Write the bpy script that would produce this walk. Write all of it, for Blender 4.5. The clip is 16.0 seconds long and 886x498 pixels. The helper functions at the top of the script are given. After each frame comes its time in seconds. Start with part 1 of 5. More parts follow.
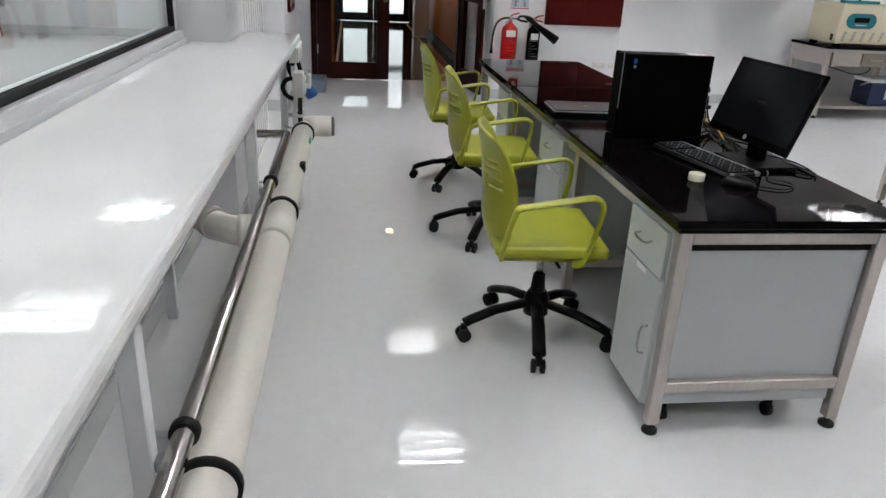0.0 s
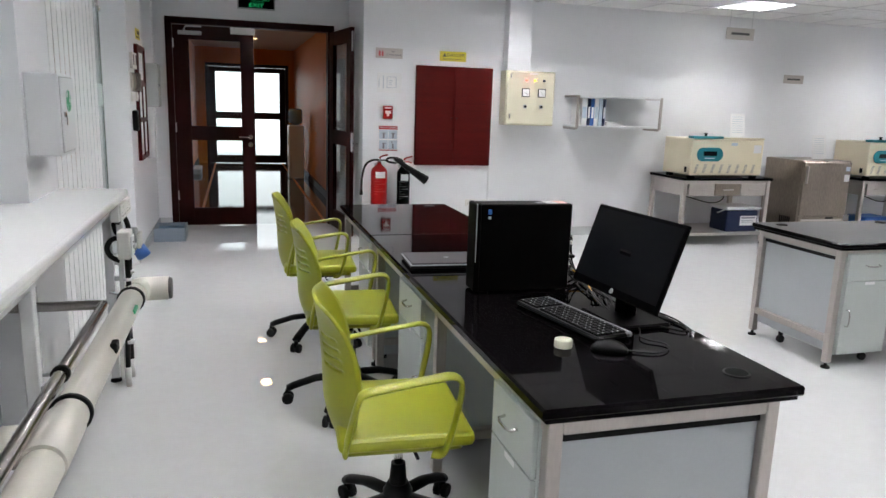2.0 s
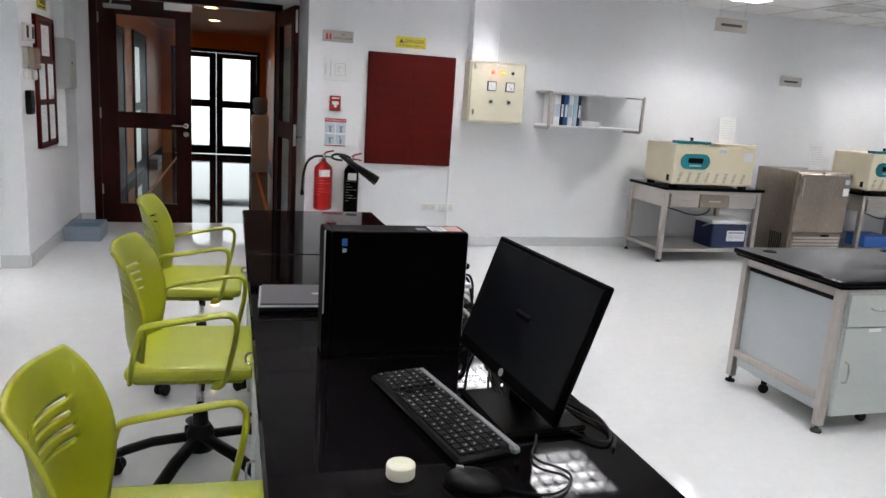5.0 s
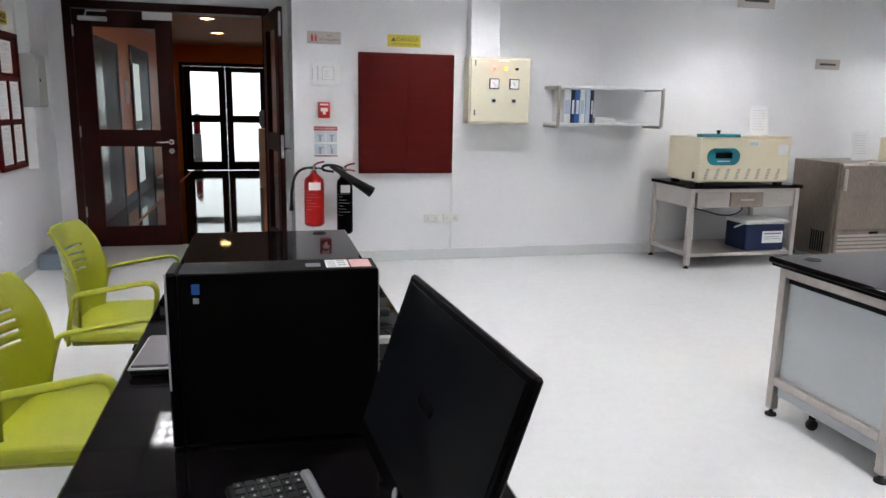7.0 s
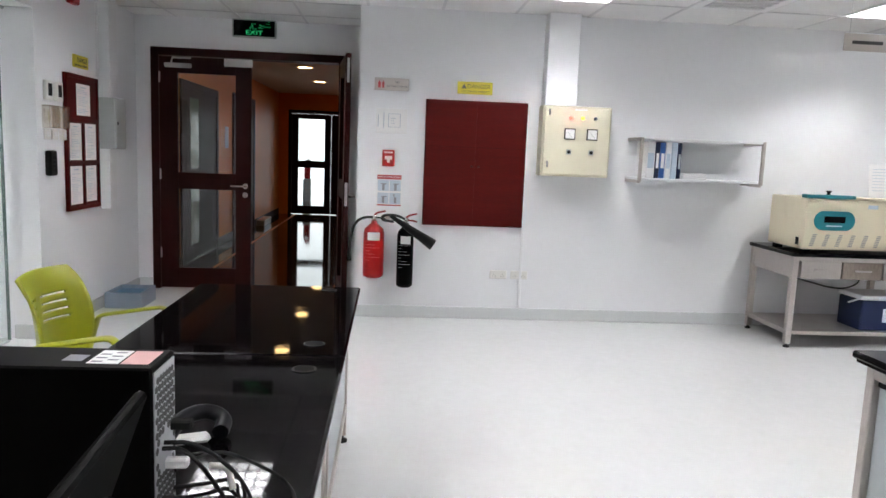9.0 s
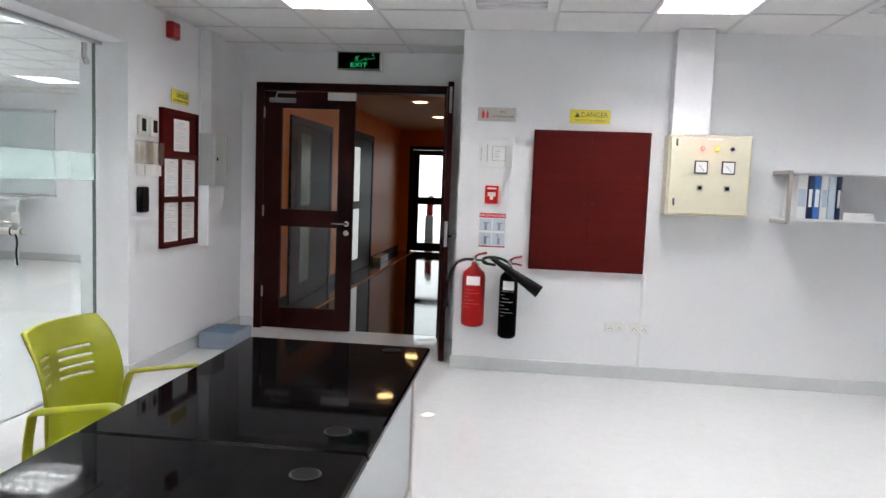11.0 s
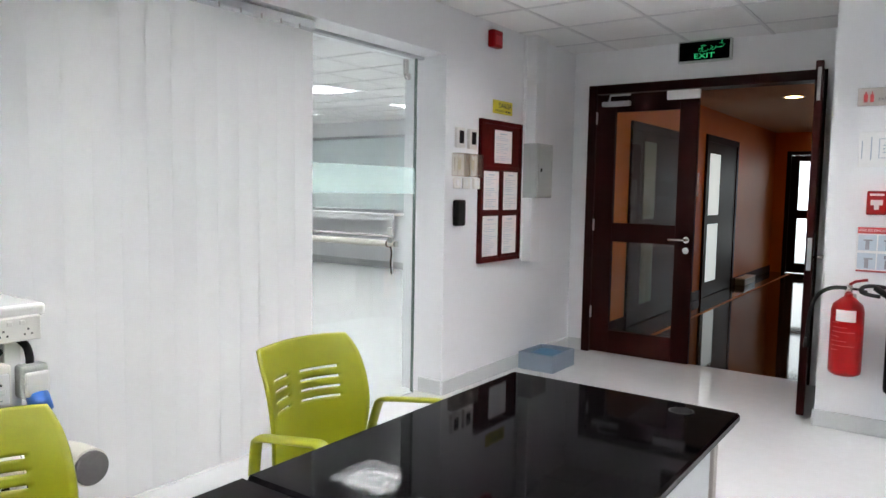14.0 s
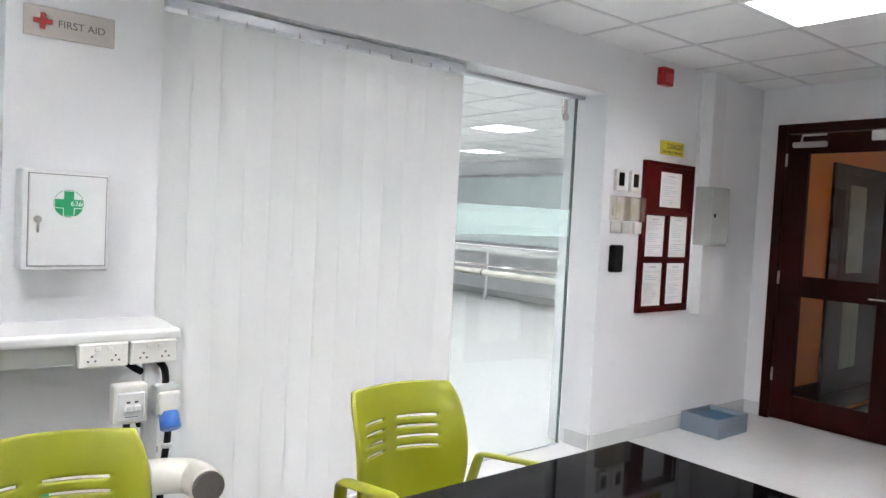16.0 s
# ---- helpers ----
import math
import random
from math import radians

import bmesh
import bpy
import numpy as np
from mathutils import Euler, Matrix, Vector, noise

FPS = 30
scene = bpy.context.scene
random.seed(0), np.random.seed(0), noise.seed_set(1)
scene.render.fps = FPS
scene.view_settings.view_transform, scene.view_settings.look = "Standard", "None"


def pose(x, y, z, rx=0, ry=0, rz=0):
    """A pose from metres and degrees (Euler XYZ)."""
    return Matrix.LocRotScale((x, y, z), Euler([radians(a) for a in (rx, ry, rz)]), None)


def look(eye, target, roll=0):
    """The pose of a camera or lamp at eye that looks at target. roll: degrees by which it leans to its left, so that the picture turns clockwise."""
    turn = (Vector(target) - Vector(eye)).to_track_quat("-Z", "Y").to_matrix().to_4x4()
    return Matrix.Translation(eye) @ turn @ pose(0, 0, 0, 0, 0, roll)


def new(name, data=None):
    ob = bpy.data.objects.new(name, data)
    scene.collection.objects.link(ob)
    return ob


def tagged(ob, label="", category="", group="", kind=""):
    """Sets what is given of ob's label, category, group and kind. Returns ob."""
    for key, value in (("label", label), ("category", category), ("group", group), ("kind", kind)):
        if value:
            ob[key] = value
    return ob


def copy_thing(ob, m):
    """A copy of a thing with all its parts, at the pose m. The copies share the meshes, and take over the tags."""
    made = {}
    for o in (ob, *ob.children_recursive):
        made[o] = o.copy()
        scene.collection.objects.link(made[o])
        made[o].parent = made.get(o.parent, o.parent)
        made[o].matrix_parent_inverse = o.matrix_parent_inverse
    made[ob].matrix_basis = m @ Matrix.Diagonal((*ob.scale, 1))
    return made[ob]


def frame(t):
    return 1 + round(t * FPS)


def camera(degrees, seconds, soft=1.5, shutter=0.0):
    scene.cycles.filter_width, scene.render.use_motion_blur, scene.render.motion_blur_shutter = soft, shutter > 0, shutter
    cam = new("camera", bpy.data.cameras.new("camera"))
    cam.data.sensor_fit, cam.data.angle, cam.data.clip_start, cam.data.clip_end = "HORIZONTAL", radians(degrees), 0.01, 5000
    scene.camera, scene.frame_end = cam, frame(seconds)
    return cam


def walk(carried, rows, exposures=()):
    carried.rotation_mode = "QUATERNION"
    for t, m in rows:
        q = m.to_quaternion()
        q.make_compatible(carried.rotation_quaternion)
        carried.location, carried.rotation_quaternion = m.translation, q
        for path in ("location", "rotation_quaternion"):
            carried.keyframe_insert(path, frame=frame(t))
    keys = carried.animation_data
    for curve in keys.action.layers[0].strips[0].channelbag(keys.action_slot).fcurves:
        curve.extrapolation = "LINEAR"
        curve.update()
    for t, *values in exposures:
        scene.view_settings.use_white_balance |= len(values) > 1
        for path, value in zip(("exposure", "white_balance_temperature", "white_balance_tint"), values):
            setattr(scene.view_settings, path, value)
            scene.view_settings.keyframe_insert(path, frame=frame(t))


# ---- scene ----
cam = camera(63.6, 16.0)
PATH = [
    (0, (-0.922, -1.8, 1.41), (-0.665, 0.035, 0.656), 2.8),
    (0.5, (-0.817, -1.721, 1.423), (-0.551, 0.148, 0.764), 2.9),
    (1, (-0.736, -1.676, 1.427), (-0.443, 0.22, 0.862), 0.7),
    (1.5, (-0.696, -1.559, 1.44), (-0.269, 0.34, 0.981), 1.8),
    (2, (-0.678, -1.428, 1.445), (-0.126, 0.453, 1.048), 1.9),
    (2.5, (-0.623, -1.325, 1.441), (-0.049, 0.55, 1.049), 1.5),
    (3, (-0.476, -1.222, 1.443), (0.024, 0.681, 1.083), 2.7),
    (3.5, (-0.357, -1.149, 1.44), (0.183, 0.738, 1.056), 2.1),
    (4, (-0.266, -1.009, 1.426), (0.344, 0.861, 1.065), 4.1),
    (4.2, (-0.241, -0.954, 1.44), (0.368, 0.915, 1.071), 4.4),
    (6.3, (0.251, -0.461, 1.407), (0.742, 1.429, 0.975), 1.7),
    (6.5, (0.264, -0.414, 1.404), (0.814, 1.464, 0.989), 2.3),
    (7, (0.351, -0.277, 1.391), (0.828, 1.625, 1.0), 1.1),
    (7.5, (0.563, -0.221, 1.384), (0.833, 1.735, 1.065), 3.0),
    (8, (0.699, -0.202, 1.393), (0.891, 1.755, 1.029), 1.0),
    (8.5, (0.79, -0.089, 1.393), (0.936, 1.881, 1.083), 2.0),
    (9, (0.878, 0.048, 1.401), (1.03, 2.024, 1.135), 2.3),
    (9.5, (0.963, 0.186, 1.399), (0.982, 2.176, 1.201), 1.6),
    (9.7, (1.01, 0.225, 1.393), (0.94, 2.214, 1.219), 2.2),
    (11.8, (1.172, 0.83, 1.407), (0.79, 2.785, 1.228), 1.5),
    (12, (1.229, 0.856, 1.39), (0.746, 2.791, 1.24), 1.6),
    (12.5, (1.288, 0.958, 1.382), (0.51, 2.793, 1.214), 2.0),
    (13, (1.316, 1.089, 1.361), (0.363, 2.84, 1.199), 3.0),
    (13.5, (1.229, 1.215, 1.375), (0.199, 2.922, 1.21), 2.5),
    (14, (1.212, 1.291, 1.372), (0.055, 2.914, 1.208), 1.0),
    (14.5, (1.287, 1.372, 1.389), (-0.086, 2.821, 1.258), 2.0),
    (15, (1.357, 1.44, 1.381), (-0.138, 2.763, 1.261), 2.0),
    (15.5, (1.41, 1.44, 1.413), (-0.137, 2.704, 1.315), 1.8),
    (16, (1.358, 1.542, 1.421), (-0.196, 2.797, 1.336), 2.9),
]
walk(cam, [(t, look(eye, target, roll)) for t, eye, target, roll in PATH], [(0, -0.40), (2.5, -0.12), (6.5, -0.14), (9, 0.0), (12.5, 0.12), (14, 0.20), (16, 0.32)])

# ---- world ----
world = bpy.data.worlds.new("world")
scene.world = world
world.use_nodes = True
wn = world.node_tree.nodes
sky = wn.new("ShaderNodeTexSky")
sky.sky_type = "NISHITA"
sky.sun_disc = False
sky.sun_elevation, sky.sun_rotation = radians(50), radians(20)
world.node_tree.links.new(sky.outputs[0], wn["Background"].inputs[0])
wn["Background"].inputs[1].default_value = 0.1
TUBE_POWER = 136.0
WARM_POWER = 30


# ---- materials ----
def mat(name, col, rough=0.5, metal=0.0, var=0.06, scale=6.0, fine=90.0, bump=0.0, coat=0.0, rvar=0.0, stretch=(1, 1, 1), spec=0.5, wave=0.0):
    m = bpy.data.materials.new(name)
    m.use_nodes = True
    n, l = m.node_tree.nodes, m.node_tree.links
    p = n["Principled BSDF"]
    p.inputs["Roughness"].default_value, p.inputs["Metallic"].default_value = rough, metal
    p.inputs["Coat Weight"].default_value = coat
    p.inputs["Specular IOR Level"].default_value = spec
    tc, mp = n.new("ShaderNodeTexCoord"), n.new("ShaderNodeMapping")
    mp.inputs["Scale"].default_value = stretch
    l.new(tc.outputs["Object"], mp.inputs[0])
    big, small = n.new("ShaderNodeTexNoise"), n.new("ShaderNodeTexNoise")
    big.inputs["Scale"].default_value, small.inputs["Scale"].default_value = scale, fine
    big.inputs["Detail"].default_value, small.inputs["Detail"].default_value = 4, 3
    l.new(mp.outputs[0], big.inputs[0])
    l.new(mp.outputs[0], small.inputs[0])
    add = n.new("ShaderNodeMath")
    add.operation = "ADD"
    l.new(big.outputs[0], add.inputs[0])
    l.new(small.outputs[0], add.inputs[1])
    ramp = n.new("ShaderNodeMapRange")
    ramp.inputs[1].default_value, ramp.inputs[2].default_value = 0.6, 1.4
    ramp.inputs[3].default_value, ramp.inputs[4].default_value = 1 - var, 1 + var
    l.new(add.outputs[0], ramp.inputs[0])
    mul = n.new("ShaderNodeVectorMath")
    mul.operation = "SCALE"
    mul.inputs[0].default_value = col
    l.new(ramp.outputs[0], mul.inputs["Scale"])
    l.new(mul.outputs[0], p.inputs["Base Color"])
    if rvar:
        rr = n.new("ShaderNodeMapRange")
        rr.inputs[1].default_value, rr.inputs[2].default_value = 0.3, 0.7
        rr.inputs[3].default_value, rr.inputs[4].default_value = max(0.0, rough - rvar), rough + rvar
        l.new(big.outputs[0], rr.inputs[0])
        l.new(rr.outputs[0], p.inputs["Roughness"])
    if bump:
        b = n.new("ShaderNodeBump")
        b.inputs["Strength"].default_value, b.inputs["Distance"].default_value = bump, 0.002
        l.new(small.outputs[0], b.inputs["Height"])
        l.new(b.outputs[0], p.inputs["Normal"])
    if wave:
        sw, b = n.new("ShaderNodeTexNoise"), n.new("ShaderNodeBump")
        sw.inputs["Scale"].default_value, sw.inputs["Detail"].default_value = 5.0, 1.0
        b.inputs["Strength"].default_value, b.inputs["Distance"].default_value = wave, 0.01
        l.new(tc.outputs["Object"], sw.inputs[0])
        l.new(sw.outputs[0], b.inputs["Height"])
        l.new(b.outputs[0], p.inputs["Normal"])
    return m


def glow(name, col, strength):
    m = bpy.data.materials.new(name)
    m.use_nodes = True
    p = m.node_tree.nodes["Principled BSDF"]
    p.inputs["Base Color"].default_value = (*col, 1)
    p.inputs["Emission Color"].default_value = (*col, 1)
    p.inputs["Emission Strength"].default_value = strength
    return m


def glass_mat(name, tint, rough=0.0, mix=0.0):
    """Thin clear pane: mostly straight through, with a clear reflection; mix adds a frosted share."""
    m = bpy.data.materials.new(name)
    m.use_nodes = True
    n, l = m.node_tree.nodes, m.node_tree.links
    out = n["Material Output"]
    n.remove(n["Principled BSDF"])
    tr, gl, fr, mx = n.new("ShaderNodeBsdfTransparent"), n.new("ShaderNodeBsdfGlossy"), n.new("ShaderNodeLayerWeight"), n.new("ShaderNodeMixShader")
    pw, sc_ = n.new("ShaderNodeMath"), n.new("ShaderNodeMath")
    pw.operation, sc_.operation = "POWER", "MULTIPLY_ADD"
    pw.inputs[1].default_value, sc_.inputs[1].default_value, sc_.inputs[2].default_value = 5.0, 0.8, 0.03
    tr.inputs[0].default_value = (*tint, 1)
    gl.inputs["Roughness"].default_value = rough
    l.new(fr.outputs["Facing"], pw.inputs[0])
    l.new(pw.outputs[0], sc_.inputs[0])
    l.new(sc_.outputs[0], mx.inputs[0])
    l.new(tr.outputs[0], mx.inputs[1])
    l.new(gl.outputs[0], mx.inputs[2])
    last = mx
    if mix:
        df, m2 = n.new("ShaderNodeBsdfTranslucent"), n.new("ShaderNodeMixShader")
        df.inputs[0].default_value = (*tint, 1)
        m2.inputs[0].default_value = mix
        l.new(mx.outputs[0], m2.inputs[1])
        l.new(df.outputs[0], m2.inputs[2])
        last = m2
    l.new(last.outputs[0], out.inputs[0])
    return m


def granite():
    m = mat("black granite", (0.0024, 0.0019, 0.0022), 0.04, spec=0.04, var=0.35, scale=30, fine=260, rvar=0.02)
    n, l = m.node_tree.nodes, m.node_tree.links
    p = n["Principled BSDF"]
    vo, tc, cr, mx = n.new("ShaderNodeTexVoronoi"), n.new("ShaderNodeTexCoord"), n.new("ShaderNodeMapRange"), n.new("ShaderNodeMix")
    vo.inputs["Scale"].default_value = 240
    l.new(tc.outputs["Object"], vo.inputs["Vector"])
    cr.inputs[1].default_value, cr.inputs[2].default_value, cr.inputs[3].default_value, cr.inputs[4].default_value = 0.1, 0.28, 0.5, 0.0
    l.new(vo.outputs["Distance"], cr.inputs[0])
    mx.data_type = "RGBA"
    src = p.inputs["Base Color"].links[0].from_socket
    l.new(cr.outputs[0], mx.inputs["Factor"])
    l.new(src, mx.inputs["A"])
    mx.inputs["B"].default_value = (0.017, 0.014, 0.015, 1)
    l.new(mx.outputs["Result"], p.inputs["Base Color"])
    return m


WALL = mat("white wall paint", (0.82, 0.83, 0.85), 0.45, var=0.02, scale=1.5, fine=160, bump=0.10)
FLOOR = mat("glossy white epoxy floor", (0.61, 0.615, 0.615), 0.018, spec=0.5, var=0.035, scale=0.9, fine=14, rvar=0.014, wave=0.05)
CEIL = mat("mineral ceiling tile", (0.80, 0.80, 0.80), 0.9, var=0.05, scale=3, fine=120, bump=0.35)
TBAR = mat("white ceiling grid bar", (0.62, 0.62, 0.63), 0.4)
SKIRT = mat("grey vinyl skirting", (0.60, 0.62, 0.62), 0.25, var=0.04)
WHITE = mat("white powder coat", (0.78, 0.79, 0.80), 0.3, var=0.02)
PLASTIC = mat("white plastic", (0.76, 0.75, 0.72), 0.3, var=0.02)
CREAM = mat("cream enamel", (0.78, 0.70, 0.52), 0.35, var=0.03)
PANELC = mat("beige enamel", (0.66, 0.62, 0.48), 0.4, var=0.03)
TEAL = mat("teal plastic", (0.005, 0.16, 0.19), 0.35)
GRANITE = granite()
QUARTZ = mat("polished white quartz", (0.78, 0.785, 0.78), 0.03, var=0.02, scale=3, fine=200, rvar=0.012)
STEEL = mat("brushed stainless tube", (0.50, 0.46, 0.43), 0.36, 0.9, var=0.10, scale=5, fine=150, bump=0.05, rvar=0.08, stretch=(1, 1, 0.15))
CHROME = mat("polished steel", (0.62, 0.60, 0.58), 0.12, 1.0, var=0.05)
DARKSTEEL = mat("stained fridge steel", (0.26, 0.22, 0.185), 0.34, 0.9, var=0.25, scale=4, fine=60, rvar=0.1, stretch=(1, 1, 0.3))
GREYPANEL = mat("pale grey laminate", (0.45, 0.48, 0.495), 0.35, var=0.03)
GREENGREY = mat("grey green steel", (0.48, 0.52, 0.50), 0.35, var=0.03)
LIME = mat("lime green plastic", (0.245, 0.255, 0.009), 0.38, var=0.04, scale=9, fine=200, bump=0.08)
LIMESEAT = mat("lime green leatherette", (0.285, 0.30, 0.009), 0.42, var=0.05, scale=7, fine=150, bump=0.15)
BLACK = mat("black nylon", (0.003, 0.003, 0.003), 0.42, var=0.1, spec=0.12)
GLOSSBLACK = mat("dull black screen", (0.002, 0.002, 0.003), 0.3, var=0.05, spec=0.07)
CASEBLACK = mat("matt black steel case", (0.0009, 0.0008, 0.0008), 0.5, var=0.15, fine=300, spec=0.02)
RUBBER = mat("black rubber", (0.008, 0.008, 0.008), 0.7, var=0.1, spec=0.2)
MAHOG = mat("dark mahogany wood", (0.015, 0.0015, 0.0012), 0.42, var=0.3, scale=4, fine=40, stretch=(6, 6, 0.5), bump=0.05, spec=0.07)
REDWOOD = mat("red brown wood board", (0.048, 0.0034, 0.003), 0.45, var=0.3, scale=3, fine=50, stretch=(0.5, 6, 6), bump=0.05, spec=0.06)
ORANGE = mat("ochre corridor paint", (0.74, 0.235, 0.02), 0.5, var=0.06, scale=1.5, bump=0.08)
CORFLOOR = mat("polished brown corridor tile", (0.035, 0.016, 0.008), 0.05, var=0.15, scale=2, rvar=0.02, spec=0.35)
PVC = mat("cream pvc pipe", (0.76, 0.73, 0.66), 0.3, var=0.04, scale=4)
GREYPVC = mat("grey plastic", (0.28, 0.27, 0.26), 0.45, var=0.1)
RED = mat("red enamel", (0.26, 0.0035, 0.004), 0.28, var=0.04, spec=0.2)
REDPLAIN = mat("red print", (0.40, 0.02, 0.025), 0.5)
YELLOW = mat("yellow print", (0.62, 0.52, 0.03), 0.5)
BLUE = mat("dark blue plastic", (0.006, 0.012, 0.045), 0.45, spec=0.25)
BRIGHTBLUE = mat("blue plastic", (0.02, 0.10, 0.35), 0.4)
PALEBLUE = mat("pale blue print", (0.48, 0.56, 0.64), 0.6)
GREEN = mat("green print", (0.01, 0.28, 0.11), 0.5)
PAPER = mat("white paper", (0.80, 0.80, 0.80), 0.7, var=0.02)
INK = mat("grey ink", (0.22, 0.22, 0.25), 0.7)
DARKINK = mat("black ink", (0.03, 0.03, 0.03), 0.6)
SIGNGREY = mat("satin aluminium plate", (0.50, 0.46, 0.43), 0.4, 0.4, var=0.04)
BLIND = mat("white blind fabric", (0.90, 0.905, 0.91), 0.7, var=0.012, fine=300, bump=0.1)
_n, _l = BLIND.node_tree.nodes, BLIND.node_tree.links
_tl, _mx = _n.new("ShaderNodeBsdfTranslucent"), _n.new("ShaderNodeMixShader")
_tl.inputs[0].default_value = (0.95, 0.95, 0.95, 1)
_mx.inputs[0].default_value = 0.45
_l.new(_n["Principled BSDF"].outputs[0], _mx.inputs[1])
_l.new(_tl.outputs[0], _mx.inputs[2])
_l.new(_mx.outputs[0], _n["Material Output"].inputs[0])
ALU = mat("anodised aluminium", (0.45, 0.46, 0.48), 0.35, 0.8, var=0.05)
GREYBOX = mat("grey painted steel", (0.36, 0.38, 0.37), 0.4, var=0.03)
TROUGH = mat("blue grey plastic", (0.20, 0.24, 0.29), 0.5, var=0.05)
WATER = mat("blue sponge mat", (0.02, 0.10, 0.20), 0.4, var=0.3, fine=120, bump=0.5)
PALEBOTTLE = mat("pale blue water bottle", (0.20, 0.30, 0.42), 0.1)
YCABLE = mat("yellow cable", (0.62, 0.32, 0.01), 0.45)
SILVER = mat("silver plastic", (0.40, 0.42, 0.43), 0.35, 0.5)
LAPTOP = mat("grey laptop lid", (0.05, 0.045, 0.05), 0.3, spec=0.3)
CAPGREY = mat("dark grey plastic", (0.10, 0.093, 0.09), 0.5, var=0.15, spec=0.3)
STRIP = mat("dull grey plastic strip", (0.16, 0.165, 0.17), 0.35, spec=0.3)
TAPE = mat("milky tape", (0.66, 0.64, 0.52), 0.35)
BLADE = mat("bright louvre metal", (0.80, 0.80, 0.81), 0.22, 1.0, var=0.03)
PIPESTEEL = mat("dull steel pipe", (0.42, 0.39, 0.37), 0.2, 1.0, var=0.1, scale=8)
PLANINK = mat("blue grey plan ink", (0.36, 0.41, 0.50), 0.7)
REDPRINT = mat("pale pink print", (0.45, 0.10, 0.10), 0.6)
GLASS = glass_mat("clear glass", (0.955, 0.978, 0.972))
FROST = glass_mat("frosted band", (0.90, 0.98, 0.965), 0.3, 0.22)
CLEARBOX = glass_mat("clear acrylic", (0.95, 0.93, 0.90), 0.05, 0.1)
TUBELIGHT = glow("fluorescent light", (0.985, 0.97, 0.985), TUBE_POWER)
WARMLIGHT = glow("warm downlight", (1.0, 0.62, 0.25), WARM_POWER)
DAYGLOW = glow("glowing daylight backdrop", (0.93, 0.97, 1.0), 2.0)
EXITGREEN = glow("green exit letters", (0.02, 0.55, 0.18), 0.7)
LAMPRED = glow("red pilot lamp", (1.0, 0.05, 0.03), 9.0)
LAMPAMBER = glow("amber pilot lamp", (1.0, 0.42, 0.02), 6.0)


# ---- shape helpers ----
def box(x0, x1, y0, y1, z0, z1, bev=0.0, bm=None, seg=1):
    own = bmesh.new()
    bmesh.ops.create_cube(own, size=1)
    for v in own.verts:
        v.co = (x0 + (v.co.x + 0.5) * (x1 - x0), y0 + (v.co.y + 0.5) * (y1 - y0), z0 + (v.co.z + 0.5) * (z1 - z0))
    if bev:
        bmesh.ops.bevel(own, geom=own.edges[:], offset=bev, segments=seg, profile=0.5, affect="EDGES")
    return merge(bm, own)


def merge(bm, own):
    if bm is None:
        return own
    me = bpy.data.meshes.new("scrap")
    own.to_mesh(me)
    own.free()
    bm.from_mesh(me)
    bpy.data.meshes.remove(me)
    return bm


def tube(pts, r, seg=12, bm=None, ry=None, smooth=0):
    """A round (or, with ry, oval) bar along points; smooth rounds the corners."""
    p = [Vector(q) for q in pts]
    for _ in range(smooth):
        q = [p[0]]
        for a, b in zip(p, p[1:]):
            q += [a.lerp(b, 0.25), a.lerp(b, 0.75)]
        p = q + [p[-1]]
    bm = bm or bmesh.new()
    rings, side = [], None
    for i, c in enumerate(p):
        d = (p[min(i + 1, len(p) - 1)] - p[max(i - 1, 0)]).normalized()
        if side is None:
            side = d.cross(Vector((0, 0, 1))) if abs(d.z) < 0.9 else d.cross(Vector((1, 0, 0)))
        side = (side - d * side.dot(d)).normalized()
        up = side.cross(d)
        rings.append([bm.verts.new(c + side * math.cos(a) * r + up * math.sin(a) * (ry or r)) for a in [2 * math.pi * k / seg for k in range(seg)]])
    for a, b in zip(rings, rings[1:]):
        for k in range(seg):
            f = bm.faces.new((a[k], a[(k + 1) % seg], b[(k + 1) % seg], b[k]))
            f.smooth = True
    bm.faces.new(rings[0][::-1])
    bm.faces.new(rings[-1])
    return bm


def lathe(profile, seg=24, bm=None, m=None):
    """Turns (radius, height) pairs about the z axis."""
    own = bmesh.new()
    rings = [[own.verts.new((r * math.cos(2 * math.pi * k / seg), r * math.sin(2 * math.pi * k / seg), z)) for k in range(seg)] for r, z in profile]
    for a, b in zip(rings, rings[1:]):
        for k in range(seg):
            f = own.faces.new((a[k], a[(k + 1) % seg], b[(k + 1) % seg], b[k]))
            f.smooth = True
    own.faces.new(rings[0][::-1])
    own.faces.new(rings[-1])
    if m is not None:
        own.transform(m)
    return merge(bm, own)


def part(name, bm, material, parent=None, label="", m=None):
    bmesh.ops.recalc_face_normals(bm, faces=bm.faces[:])
    me = bpy.data.meshes.new(name)
    bm.to_mesh(me)
    bm.free()
    me.materials.append(material)
    ob = new(name, me)
    if parent is not None:
        ob.parent = parent
    if m is not None:
        ob.matrix_basis = m
    if label:
        ob["label"] = label
    return ob


def thing(name, m, label, category, group=""):
    ob = new(name)
    ob.empty_display_size = 0.1
    ob.matrix_basis = m
    return tagged(ob, label, category, group)


def setting(name, bm, material, label=""):
    return tagged(part(name, bm, material), label, kind="structure")


